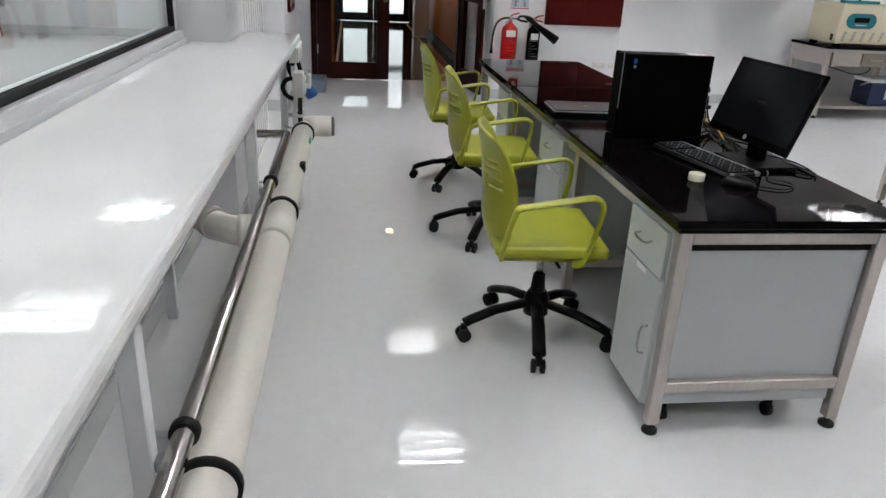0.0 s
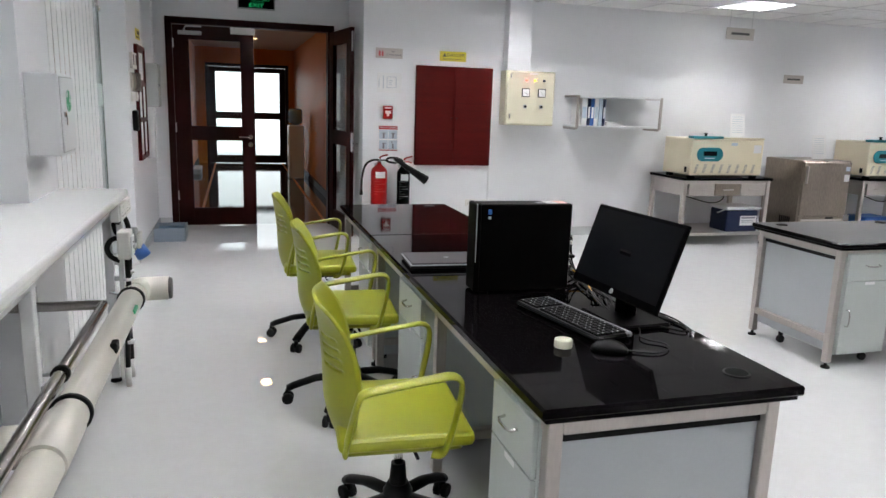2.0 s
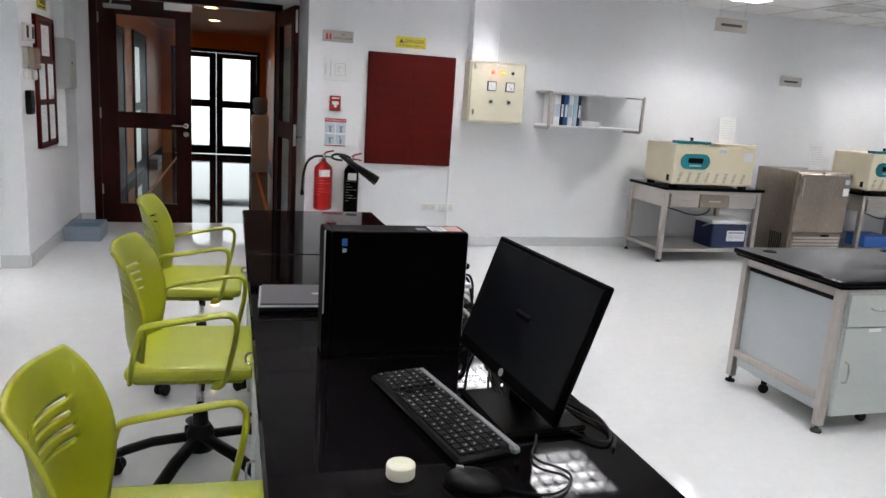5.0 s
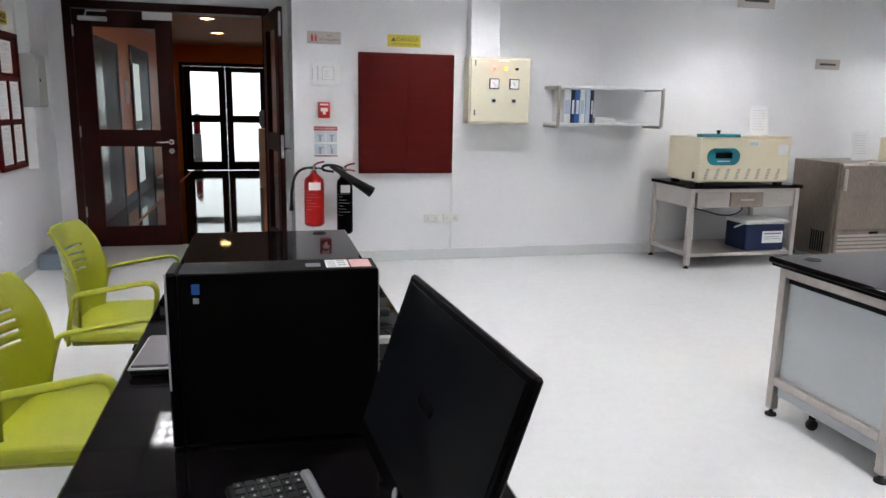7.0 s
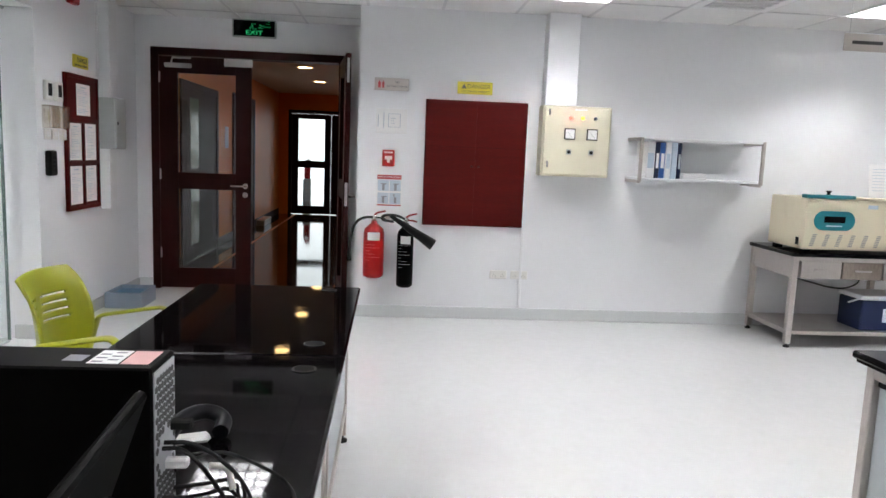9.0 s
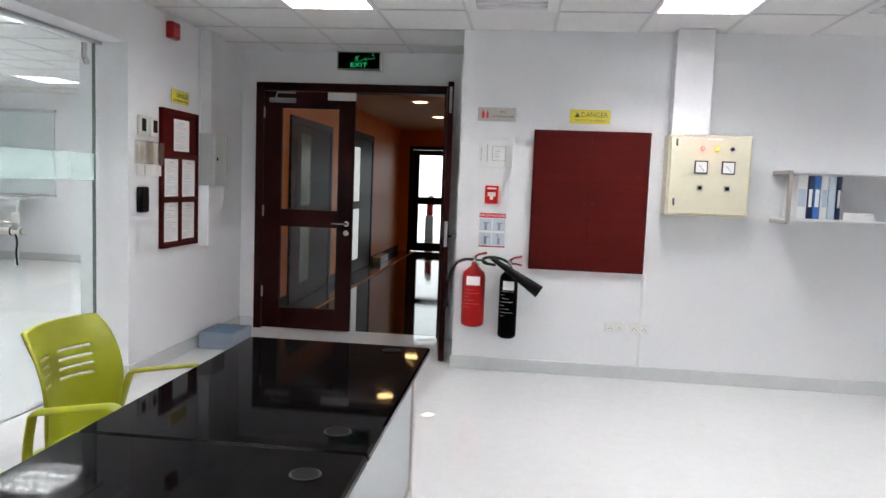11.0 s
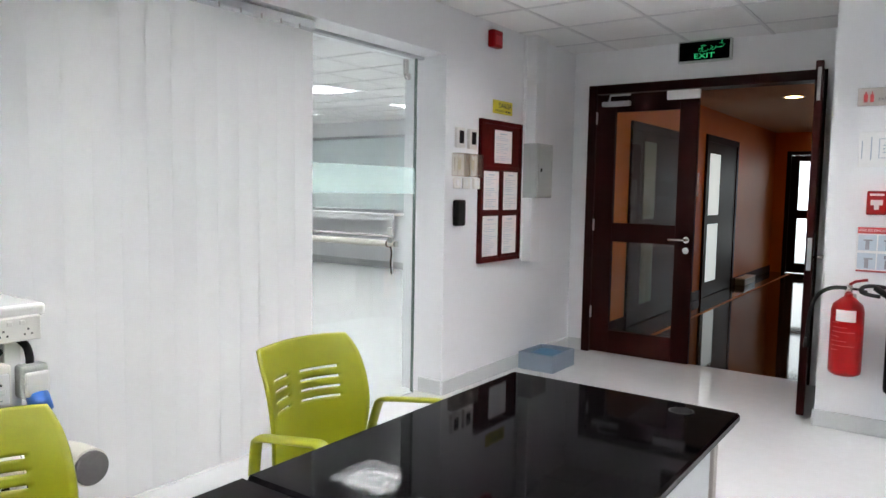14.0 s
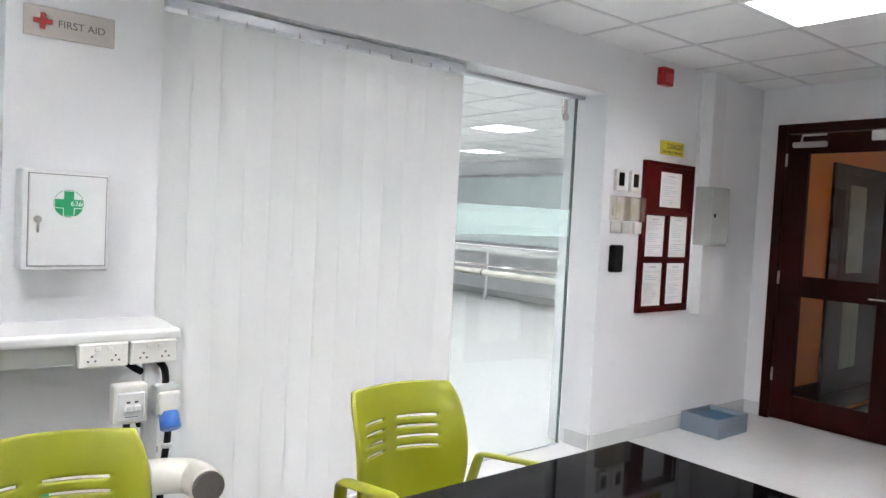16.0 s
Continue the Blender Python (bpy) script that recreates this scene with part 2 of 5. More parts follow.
def words(text, size, material, parent, m, name="lettering", wide=None):
    cu = bpy.data.curves.new("words", "FONT")
    cu.body, cu.size, cu.align_x, cu.align_y, cu.extrude = text, size, "CENTER", "CENTER", 0.0006
    scrap = bpy.data.objects.new("scrap", cu)
    me = bpy.data.meshes.new_from_object(scrap)
    bpy.data.objects.remove(scrap)
    me.name = name
    me.materials.append(material)
    ob = new(name, me)
    ob.parent = parent
    if wide and me.vertices:
        xs = [v.co.x for v in me.vertices]
        k = wide / max(1e-6, max(xs) - min(xs))
        for v in me.vertices:
            v.co.x *= k
    ob.matrix_basis = m
    return ob


NORTH = pose(0, 0, 0, 90, 0, 0)      # upright, facing -y
WEST = pose(0, 0, 0, 90, 0, 90)      # upright, facing +x

# ---- structure ----
XW, YN, YD, ZC = -1.51, 6.03, 7.03, 2.55     # west wall face, north wall face, door wall face, ceiling
XE, YS = 9.2, -5.0

setting("floor", box(-13.2, XE + 0.2, YS - 0.2, YD + 0.08, -0.15, 0), FLOOR, "glossy white seamless epoxy floor")
setting("floor_west_room", box(-13.2, -1.85, YD + 0.08, 11.0, -0.15, 0), FLOOR, "glossy white epoxy floor behind the glass")
setting("floor_corridor", box(-1.8, 1.0, YD + 0.08, 19.2, -0.15, 0.0), CORFLOOR, "polished dark brown corridor floor")


def ceiling(name, x0, x1, y0, y1, holes):
    """Tiles of 0.6 m laid in a grid of bars, left out where lamps sit."""
    bm = bmesh.new()
    xs = [0.06 + 0.6 * k for k in range(-24, 18)]
    ys = [5.45 + 0.6 * k for k in range(-19, 11)]
    for x in xs:
        for y in ys:
            a, b, c, d = max(x + 0.011, x0), min(x + 0.589, x1), max(y + 0.011, y0), min(y + 0.589, y1)
            if b - a < 0.03 or d - c < 0.03 or any(abs(x - hx) < 0.1 and abs(y - hy) < 0.1 for hx, hy in holes):
                continue
            box(a, b, c, d, ZC + 0.004, ZC + 0.018, 0, bm)
    tiles = setting(name, bm, CEIL, "white mineral fibre ceiling tiles")
    bars = bmesh.new()
    for x in xs:
        if x0 < x < x1:
            box(x - 0.012, x + 0.012, y0, y1, ZC, ZC + 0.012, 0, bars)
    for y in ys:
        if y0 < y < y1:
            box(x0, x1, y - 0.012, y + 0.012, ZC - 0.0005, ZC + 0.0115, 0, bars)
    box(x0, x1, y0, y1, ZC + 0.086, ZC + 0.12, 0, bars)
    setting("trim_" + name, bars, TBAR, "white metal ceiling grid bars")
    return tiles


LAMPS = [(-0.54 + 2.4 * i, 4.85 - 1.8 * j) for i in range(4) for j in range(5)]
VENTS = [(3.06, 4.85), (0.66, 4.85), (5.46, 4.85)]
WLAMPS = [(-2.94 - 2.4 * i, 9.05 - 1.8 * j) for i in range(4) for j in range(7)]
WVENTS = [(-4.14, 8.45), (-6.54, 7.25)]
ceiling("ceiling", XW, XE, YS, YD, LAMPS + VENTS)
ceiling("ceiling_west_room", -13.0, -1.86, YS, 10.85, WLAMPS + WVENTS)

# north wall with the recess of the double door
setting("wall_north", box(0.6, XE + 0.2, YN, YD + 0.14, 0, ZC + 0.09), WALL, "white painted wall with switchgear and shelf")
setting("wall_door", box(-1.372, 0.6, YD, YD + 0.14, 2.272, ZC + 0.09, 0), WALL, "white wall above the double door")
setting("wall_door_side", box(-1.85, -1.372, YD, YD + 0.14, 0, ZC + 0.09, 0), WALL, "white wall beside the double door")
setting("wall_door_jamb", box(0.43, 0.6, YD, YD + 0.14, 0, 2.272, 0), WALL, "white wall strip beside the door frame")
# west wall: window above the bench, pier, glazed opening, pier with notices
setting("wall_west_low", box(-1.85, -1.70, YS, 1.90, 0, 1.0), WALL, "white low wall under the window")
setting("wall_west_high", box(-1.85, -1.70, YS, 1.90, 2.3, ZC + 0.09), WALL, "white wall above the window")
setting("wall_west_pier", box(-1.85, XW, 1.90, 2.42, 0, ZC + 0.09), WALL, "white pier with the first aid cabinet")
setting("wall_west_lintel", box(-1.85, XW, 2.42, 5.115, 2.245, ZC + 0.09), WALL, "white wall over the glazed opening")
setting("wall_west_notice", box(-1.85, XW, 5.115, YD, 0, ZC + 0.09), WALL, "white wall with notice board and switches")
setting("wall_south", box(-13.2, XE + 0.2, YS - 0.2, YS, 0, ZC + 0.09), WALL, "white plain wall")
setting("wall_east", box(XE, XE + 0.2, YS, YN, 0, ZC + 0.09), WALL, "white plain wall")
setting("wall_far_west", box(-13.2, -13.0, YS, 11.0, 0, ZC + 0.09), WALL, "white plain wall of the next room")
setting("wall_far_north", box(-13.0, -1.85, 10.85, 11.0, 0, ZC + 0.09), WALL, "white wall of the next room")
setting("wall_next_room", box(-1.85, -1.7, YD + 0.14, 11.0, 0, ZC + 0.09), WALL, "white wall between next room and corridor")

for nm, b in (("baseboard_north", (0.6, XE, YN - 0.012, YN, 0, 0.10)), ("baseboard_recess", (0.588, 0.6, YN - 0.012, YD, 0, 0.10)),
              ("baseboard_west", (XW, XW + 0.012, 5.115, YD, 0, 0.10)), ("baseboard_pier", (XW, XW + 0.012, 1.9, 2.42, 0, 0.10)),
              ("baseboard_reveal", (-1.70, XW, 5.103, 5.115, 0, 0.10)), ("baseboard_window", (-1.70, -1.688, YS, 1.9, 0, 0.10)),
              ("baseboard_next", (-12.9, -1.85, 10.838, 10.85, 0, 0.12)), ("baseboard_door", (XW, -1.372, YD - 0.012, YD, 0, 0.10))):
    setting(nm, box(*b, 0.003), SKIRT, "pale grey coved skirting")


# ---- corridor ----
setting("wall_corridor_west", box(-1.62, -1.47, YD + 0.14, 15.3, 0, 2.6), ORANGE, "ochre corridor wall")
setting("wall_corridor_east", box(0.62, 0.8, YD + 0.14, 15.3, 0, 2.6), ORANGE, "ochre corridor wall")
setting("wall_corridor_head", box(-1.62, 0.9, 15.3, 15.45, 2.17, 2.6), ORANGE, "ochre wall over the far door")
setting("wall_corridor_end", box(0.50, 0.8, 15.3, 15.45, 0, 2.17), ORANGE, "ochre wall beside the far door")
setting("wall_corridor_end_west", box(-1.62, -1.27, 15.3, 15.45, 0, 2.17), ORANGE, "ochre wall beside the far door")
setting("ceiling_corridor", box(-1.62, 0.9, YD + 0.14, 15.45, 2.5, 2.6), mat("corridor ceiling", (0.62, 0.50, 0.36), 0.8, var=0.05), "pale corridor ceiling with downlights")
setting("baseboard_corridor_west", box(-1.47, -1.455, YD + 0.2, 15.3, 0, 0.12, 0.003), MAHOG, "dark wooden skirting")
setting("baseboard_corridor_east", box(0.605, 0.62, YD + 0.2, 15.3, 0, 0.12, 0.003), MAHOG, "dark wooden skirting")
setting("trim_floor_west", box(-1.12, -1.085, YD + 0.2, 15.25, 0.0, 0.003), ORANGE, "ochre inlay line in the corridor floor")
setting("trim_floor_east", box(0.33, 0.365, YD + 0.2, 15.25, 0.0, 0.003), ORANGE, "ochre inlay line in the corridor floor")
setting("wall_lobby_west", box(-3.2, -3.0, 15.45, 19.2, 0, 2.7), WALL, "white lobby wall")
setting("wall_lobby_east", box(2.0, 2.2, 15.45, 19.2, 0, 2.7), WALL, "white lobby wall")
setting("ceiling_lobby", box(-3.2, 2.2, 15.45, 19.2, 2.7, 2.8), WALL, "white lobby ceiling")
# plain glowing sheet, added to stand in for daylight beyond the far door
setting("backdrop", box(-3.2, 2.2, 19.2, 19.3, 0, 2.7), DAYGLOW, "glowing white backdrop standing in for daylight at the far end")
for y in (8.4, 10.3, 12.4):
    l = thing("downlight", pose(-0.35, y, 2.5), "round warm recessed ceiling downlight", "downlight", "corridor downlights")
    part("rim", lathe([(0.115, 0), (0.12, -0.004), (0.092, -0.006), (0.09, 0)]), WHITE, l)
    part("lamp", lathe([(0.088, -0.001), (0.085, -0.003)]), WARMLIGHT, l, "glowing warm disc")


def louvre_lamp(x, y):
    l = thing("ceiling_light", pose(x + 0.3, y + 0.3, ZC), "square recessed fluorescent light with bright louvre cells", "ceiling light", "ceiling lights")
    bm = bmesh.new()
    for a in (-1, 1):
        box(a * 0.287 - 0.011, a * 0.287 + 0.011, -0.298, 0.298, -0.003, 0.08, 0, bm)
        box(-0.276, 0.276, a * 0.287 - 0.011, a * 0.287 + 0.011, -0.003, 0.08, 0, bm)
    part("frame", bm, WHITE, l)
    bm = bmesh.new()
    nx, ny = 6, 4
    for i in range(1, nx):
        c = -0.276 + 0.552 * i / nx
        box(c - 0.004, c + 0.004, -0.276, 0.276, 0.004, 0.028, 0, bm)
    for j in range(1, ny):
        c = -0.276 + 0.552 * j / ny
        box(-0.276, 0.276, c - 0.011, c + 0.011, 0.0005, 0.032, 0, bm)
    part("louvre", bm, BLADE, l, "bright metal louvre blades")
    part("reflector", box(-0.276, 0.276, -0.276, 0.276, 0.078, 0.084), WHITE, l, "white reflector tray")
    for j in range(ny):
        c = -0.276 + 0.552 * (j + 0.5) / ny
        part("tube", box(-0.268, 0.268, c - 0.013, c + 0.013, 0.052, 0.060), TUBELIGHT, l, "glowing white fluorescent tube")
    return l


first = louvre_lamp(*LAMPS[0])
for q in LAMPS[1:] + WLAMPS:
    copy_thing(first, pose(q[0] + 0.3, q[1] + 0.3, ZC))


def vent(x, y):
    v = thing("ceiling_vent", pose(x + 0.3, y + 0.3, ZC), "square white metal air diffuser in the ceiling", "air vent", "ceiling vents")
    bm = bmesh.new()
    for a in (-1, 1):
        box(a * 0.26 - 0.034, a * 0.26 + 0.034, -0.294, 0.294, -0.004, 0.008, 0, bm)
        box(-0.226, 0.226, a * 0.26 - 0.034, a * 0.26 + 0.034, -0.004, 0.008, 0, bm)
    part("face_plate", bm, WHITE, v)
    bm = bmesh.new()
    for k in range(5):
        c = -0.18 + 0.09 * k
        box(-0.224, 0.224, c - 0.014, c + 0.014, -0.008, 0.016, 0.003, bm)
    part("slats", bm, WHITE, v)
    part("backing", box(-0.29, 0.29, -0.29, 0.29, 0.035, 0.04), GREYPVC, v, "dark duct behind the slats")
    return v


fv = vent(*VENTS[0])
for q in VENTS[1:] + WVENTS:
    copy_thing(fv, pose(q[0] + 0.3, q[1] + 0.3, ZC))


# ---- doors ----
def leaf(name, w, h, parent, m, panes=((0.205, 0.965), (1.122, 2.045)), stile=0.165, lock_stile=0.145, t=0.045):
    """A door leaf from its hinge at x = 0: two stiles, three rails, two panes."""
    d = part(name, box(0.0, stile, 0, t, 0.01, h, 0.004), MAHOG, parent, "dark mahogany glazed door leaf", m)
    bm = box(w - lock_stile, w, 0, t, 0.01, h, 0.004)
    zs = [0.01] + [z for p in panes for z in p] + [h]
    for a, b in zip(zs[::2], zs[1::2]):
        box(stile, w - lock_stile, 0.001, t - 0.001, a, b, 0.002, bm)
    part("rails", bm, MAHOG, d)
    for a, b in panes:
        g = part("pane", box(stile, w - lock_stile, t * 0.45, t * 0.55, a, b), GLASS, d, "clear glass pane")
        g.visible_shadow = False
    return d


def lever(parent, x, z, y, s):
    part("rose", lathe([(0.026, 0), (0.026, 0.008)], 20, None, pose(x, y, z, 90, 0, 0)), CHROME, parent, "round steel rose")
    part("key_rose", lathe([(0.026, 0), (0.026, 0.008)], 20, None, pose(x, y, z - 0.085, 90, 0, 0)), CHROME, parent, "round steel keyhole rose")
    part("handle", tube([(x, y, z), (x, y - 0.05, z), (x - s * 0.02, y - 0.055, z), (x - s * 0.13, y - 0.055, z)], 0.009, 10, smooth=1), CHROME, parent, "steel lever handle")


door = thing("door_1", pose(0, 0, 0), "dark mahogany double door with glass panes, one leaf open", "door")
door["kind"] = "structure"
fb = box(-1.372, -1.302, YD - 0.02, YD + 0.16, 0, 2.272, 0.004)
box(0.36, 0.43, YD - 0.02, YD + 0.16, 0, 2.272, 0.004, fb)
box(-1.302, 0.36, YD - 0.019, YD + 0.159, 2.20, 2.272, 0.004, fb)
part("frame", fb, MAHOG, door, "dark mahogany door frame")
la = leaf("leaf", 0.845, 2.19, door, pose(-1.30, YD, 0))
lever(la, 0.793, 1.01, 0.0, 1)
part("closer", box(0.06, 0.30, -0.05, -0.002, 2.09, 2.13, 0.006), ALU, la, "silver door closer")
part("closer_arm", tube([(0.12, -0.03, 2.13), (0.14, -0.06, 2.175), (0.30, -0.03, 2.18)], 0.009, 8), ALU, la)
part("notice_plate", box(0.60, 0.86, -0.03, -0.002, 2.12, 2.19, 0.003), PAPER, la, "small white paper notice")
for z in (0.3, 1.05, 1.95):
    part("hinge", box(-0.012, 0.012, -0.012, -0.001, z, z + 0.1, 0.002), ALU, la)
lb = leaf("leaf", 0.845, 2.19, door, pose(0.372, YD - 0.045, 0, 0, 0, -82.5))
part("lock_plate", box(0.8452, 0.848, 0.01, 0.035, 0.92, 1.12, 0.001), ALU, lb, "steel lock plate")
part("lever", tube([(0.79, 0.045, 1.0), (0.79, 0.095, 1.0), (0.67, 0.10, 1.0)], 0.009, 10), CHROME, lb, "steel lever handle")
part("flush_bolt", box(0.8452, 0.848, 0.012, 0.032, 1.95, 2.15, 0.001), ALU, lb)

far = thing("door_2", pose(0, 15.3, 0), "dark wooden double door with bright glass panes", "door")
far["kind"] = "structure"
fb = box(-1.27, -1.20, 0, 0.1, 0, 2.17, 0.004)
box(0.43, 0.50, 0, 0.1, 0, 2.17, 0.004, fb)
box(-1.20, 0.43, 0.001, 0.099, 2.10, 2.17, 0.004, fb)
part("frame", fb, MAHOG, far, "dark mahogany door frame")
leaf("leaf", 0.81, 2.095, far, pose(-1.198, 0.02, 0), panes=((0.18, 0.98), (1.13, 1.99)), stile=0.135, lock_stile=0.135)
leaf("leaf", 0.81, 2.095, far, pose(-0.382, 0.02, 0), panes=((0.18, 0.98), (1.13, 1.99)), stile=0.13, lock_stile=0.13)

# PANE glows by itself in place of the lit room behind that door's glass
PANE = glow("glowing pane for lit room", (0.80, 0.90, 0.90), 0.55)
DIM = mat("pale frosted pane", (0.22, 0.27, 0.24), 0.2)
for y0, y1, p0, p1, z2, mt in ((8.25, 9.95, 8.62, 8.98, 2.10, DIM), (10.9, 12.56, 11.08, 11.58, 2.16, PANE)):
    side = thing("door_3", pose(-1.47, 0, 0), "dark wooden corridor door with narrow glass panes", "door")
    side["kind"] = "structure"
    fb = box(0.0, 0.03, y0, y0 + 0.09, 0, z2, 0.004)
    box(0.0, 0.03, y1 - 0.09, y1, 0, z2, 0.004, fb)
    box(0.0, 0.03, y0 + 0.09, y1 - 0.09, z2 - 0.09, z2, 0.004, fb)
    part("frame", fb, MAHOG, side, "dark wooden frame")
    part("leaf", box(0.0, 0.018, y0 + 0.09, y1 - 0.09, 0.01, z2 - 0.09, 0.003), MAHOG, side, "dark wooden leaf")
    part("pane", box(0.0182, 0.022, p0, p1, 1.10, 1.92, 0.002), mt, side, "pale sheet set in as the glass pane")
    part("pane", box(0.0182, 0.022, p0, p1, 0.2, 0.98, 0.002), mt, side, "pale sheet set in as the glass pane")


# ---- windows and glazing ----
win = thing("window_1", pose(0, 0, 0), "long clear glass window above the bench with black gasket", "window")
win["kind"] = "structure"
fb = box(-1.85, -1.715, YS, 1.9, 0.985, 1.035, 0.004)
box(-1.80, -1.74, 1.838, 1.9, 1.036, 2.3, 0.003, fb)
box(-1.80, -1.74, YS, 1.838, 2.25, 2.3, 0.003, fb)
part("window_frame", fb, WHITE, win, "white window frame and sill")
fb = box(-1.765, -1.738, YS, 1.838, 1.036, 1.058)
box(-1.765, -1.738, 1.820, 1.837, 1.0585, 2.25, 0, fb)
part("gasket", fb, RUBBER, win, "black rubber gasket")
g = part("pane", box(-1.77, -1.76, YS, 1.825, 1.04, 2.25), GLASS, win, "clear glass pane")
g.visible_shadow = False

glz = thing("glass_partition", pose(0, 0, 0), "tall clear glass partition with a frosted band", "glass partition")
glz["kind"] = "structure"
g = part("pane", box(-1.716, -1.704, 2.42, 5.045, 0.006, 2.235), GLASS, glz, "clear glass pane")
g.visible_shadow = False
g = part("frosted_band", box(-1.7035, -1.7025, 2.42, 5.04, 1.345, 1.515), FROST, glz, "pale green frosted band")
g.visible_shadow = False
part("edge", box(-1.72, -1.70, 5.046, 5.056, 0.0, 2.24, 0.001), mat("dark glass edge", (0.10, 0.14, 0.13), 0.2), glz, "dark polished glass edge")
part("bottom_channel", box(-1.722, -1.698, 2.42, 5.045, 0, 0.006), ALU, glz, "thin metal floor channel")
part("top_channel", box(-1.73, -1.69, 2.42, 5.115, 2.225, 2.244, 0.002), ALU, glz, "metal head channel")
part("clamp", box(-1.70, -1.68, 4.90, 4.94, 2.10, 2.20, 0.004), CHROME, glz, "steel patch fitting")
part("clamp", lathe([(0.022, 0), (0.022, 0.02)], 14, None, pose(-1.685, 4.92, 2.09, 0, 90, 0)), CHROME, glz, "steel hinge knuckle")

# ---- vertical blind ----
bl = thing("vertical_blind", pose(-1.57, 2.44, 0), "closed white fabric vertical blind before the glass", "blind")
part("head_rail", box(-0.025, 0.03, 0.0, 1.54, 2.19, 2.235, 0.004), ALU, bl, "grey aluminium head rail")
for k in range(12):
    part("carrier", box(0.031, 0.036, 0.08 + k * 0.122, 0.086 + k * 0.122, 2.178, 2.20), GREYPVC, bl)
sb = bmesh.new()
n = 8
row = []
for i in range(n + 1):
    u = i / n - 0.5
    row.append((0.0026 * (1 - 4 * u * u), u * 0.127))
top = [sb.verts.new((x, y, 2.18)) for x, y in row]
low = [sb.verts.new((x, y, 0.05)) for x, y in row]
top2 = [sb.verts.new((x + 0.0012, y, 2.18)) for x, y in row]
low2 = [sb.verts.new((x + 0.0012, y, 0.05)) for x, y in row]
for i in range(n):
    sb.faces.new((top[i], top[i + 1], low[i + 1], low[i])).smooth = True
    sb.faces.new((top2[i], low2[i], low2[i + 1], top2[i + 1])).smooth = True
slat = part("slat", sb, BLIND, bl, "", pose(0.004, 0.06, 0, 0, 0, 2.2))
for k in range(1, 13):
    s = slat.copy()
    scene.collection.objects.link(s)
    s.matrix_basis = pose(0.004, 0.06 + k * 0.1185, 0, 0, 0, 2.2 + random.uniform(-0.5, 0.5))
cb = bmesh.new()
tube([(0.004, 0.03, 0.055), (0.02, 0.7, 0.045), (0.004, 1.48, 0.055)], 0.0025, 6, cb, smooth=2)
part("bottom_chain", cb, PLASTIC, bl, "thin white bottom chain")

# ---- bench with pipes along the window ----
bench = thing("wall_bench", pose(0, 0, 0), "long white quartz bench on white steel legs by the window", "bench")
part("worktop", box(-1.70, -1.198, YS, 2.43, 0.940, 0.982, 0.014, None, 3), QUARTZ, bench, "polished white quartz top")
part("apron", box(-1.30, -1.265, YS, 2.38, 0.865, 0.937, 0.003), WHITE, bench, "white steel rail under the top")
part("end_rail", box(-1.68, -1.301, 2.345, 2.38, 0.865, 0.937, 0.003), WHITE, bench)
for y in (-4.0, -2.35, -0.72, 0.89, 2.33):
    part("leg", box(-1.312, -1.272, y, y + 0.04, 0.02, 0.864, 0.003), WHITE, bench, "white square steel leg")
    part("foot", lathe([(0.028, 0), (0.026, 0.012), (0.01, 0.014), (0.01, 0.024)], 14, None, pose(-1.292, y + 0.02, 0)), RUBBER, bench)
    part("leg", box(-1.66, -1.62, y, y + 0.04, 0.0, 0.937, 0.003), WHITE, bench)
    part("bracket", box(-1.2718, -1.23, y + 0.005, y + 0.035, 0.53, 0.555, 0.003), ALU, bench)

PX, PZ, SX, SZ = -1.183, 0.484, -1.235, 0.555
pvc = thing("waste_pipe", pose(0, 0, 0), "thick cream plastic waste pipe with elbow and grey cap", "pipe")
part("pipe", tube([(PX, YS, PZ + 0.045), (PX, 2.33, PZ - 0.021)], 0.055, 24), PVC, pvc)
part("elbow", tube([(PX, 2.31, PZ - 0.021), (PX, 2.40, PZ - 0.028), (PX + 0.02, 2.455, PZ - 0.032), (PX + 0.065, 2.475, PZ - 0.035), (PX + 0.150, 2.475, PZ - 0.035)], 0.062, 24, smooth=2), PVC, pvc)
part("cap", lathe([(0.056, 0), (0.056, 0.012), (0.052, 0.016)], 28, None, pose(PX + 0.152, 2.475, PZ - 0.035, 0, 90, 0)), CAPGREY, pvc, "round grey end cap")
part("tee", tube([(PX, 0.50, PZ), (PX, 0.76, PZ)], 0.062, 24), PVC, pvc)
part("branch", tube([(PX, 0.63, PZ), (PX - 0.17, 0.63, PZ), (PX - 0.26, 0.75, PZ), (PX - 0.46, 0.98, PZ)], 0.052, 20, smooth=2), PVC, pvc)
part("collar", tube([(PX - 0.08, 0.63, PZ), (PX - 0.13, 0.63, PZ)], 0.060, 20), PVC, pvc)
part("collar", tube([(PX - 0.215, 0.695, PZ), (PX - 0.245, 0.735, PZ)], 0.059, 20), PVC, pvc)
part("inspection_plug", box(PX + 0.035, PX + 0.06, 1.36, 1.42, PZ, PZ + 0.04, 0.004), RUBBER, pvc, "small black plug")
part("label", box(PX + 0.02, PX + 0.0575, 1.9, 2.0, PZ - 0.006, PZ + 0.012, 0.002), GREEN, pvc, "small green printed label")
for y in (-0.72, 0.84, 2.2):
    part("clip", tube([(PX, y, PZ - 0.009 * y), (PX, y + 0.02, PZ - 0.009 * y)], 0.064, 24), RUBBER, pvc, "black rubber pipe clip")
    part("clip_rod", tube([(PX, y + 0.01, PZ), (-1.28, y + 0.01, PZ + 0.02)], 0.006, 8), ALU, pvc)
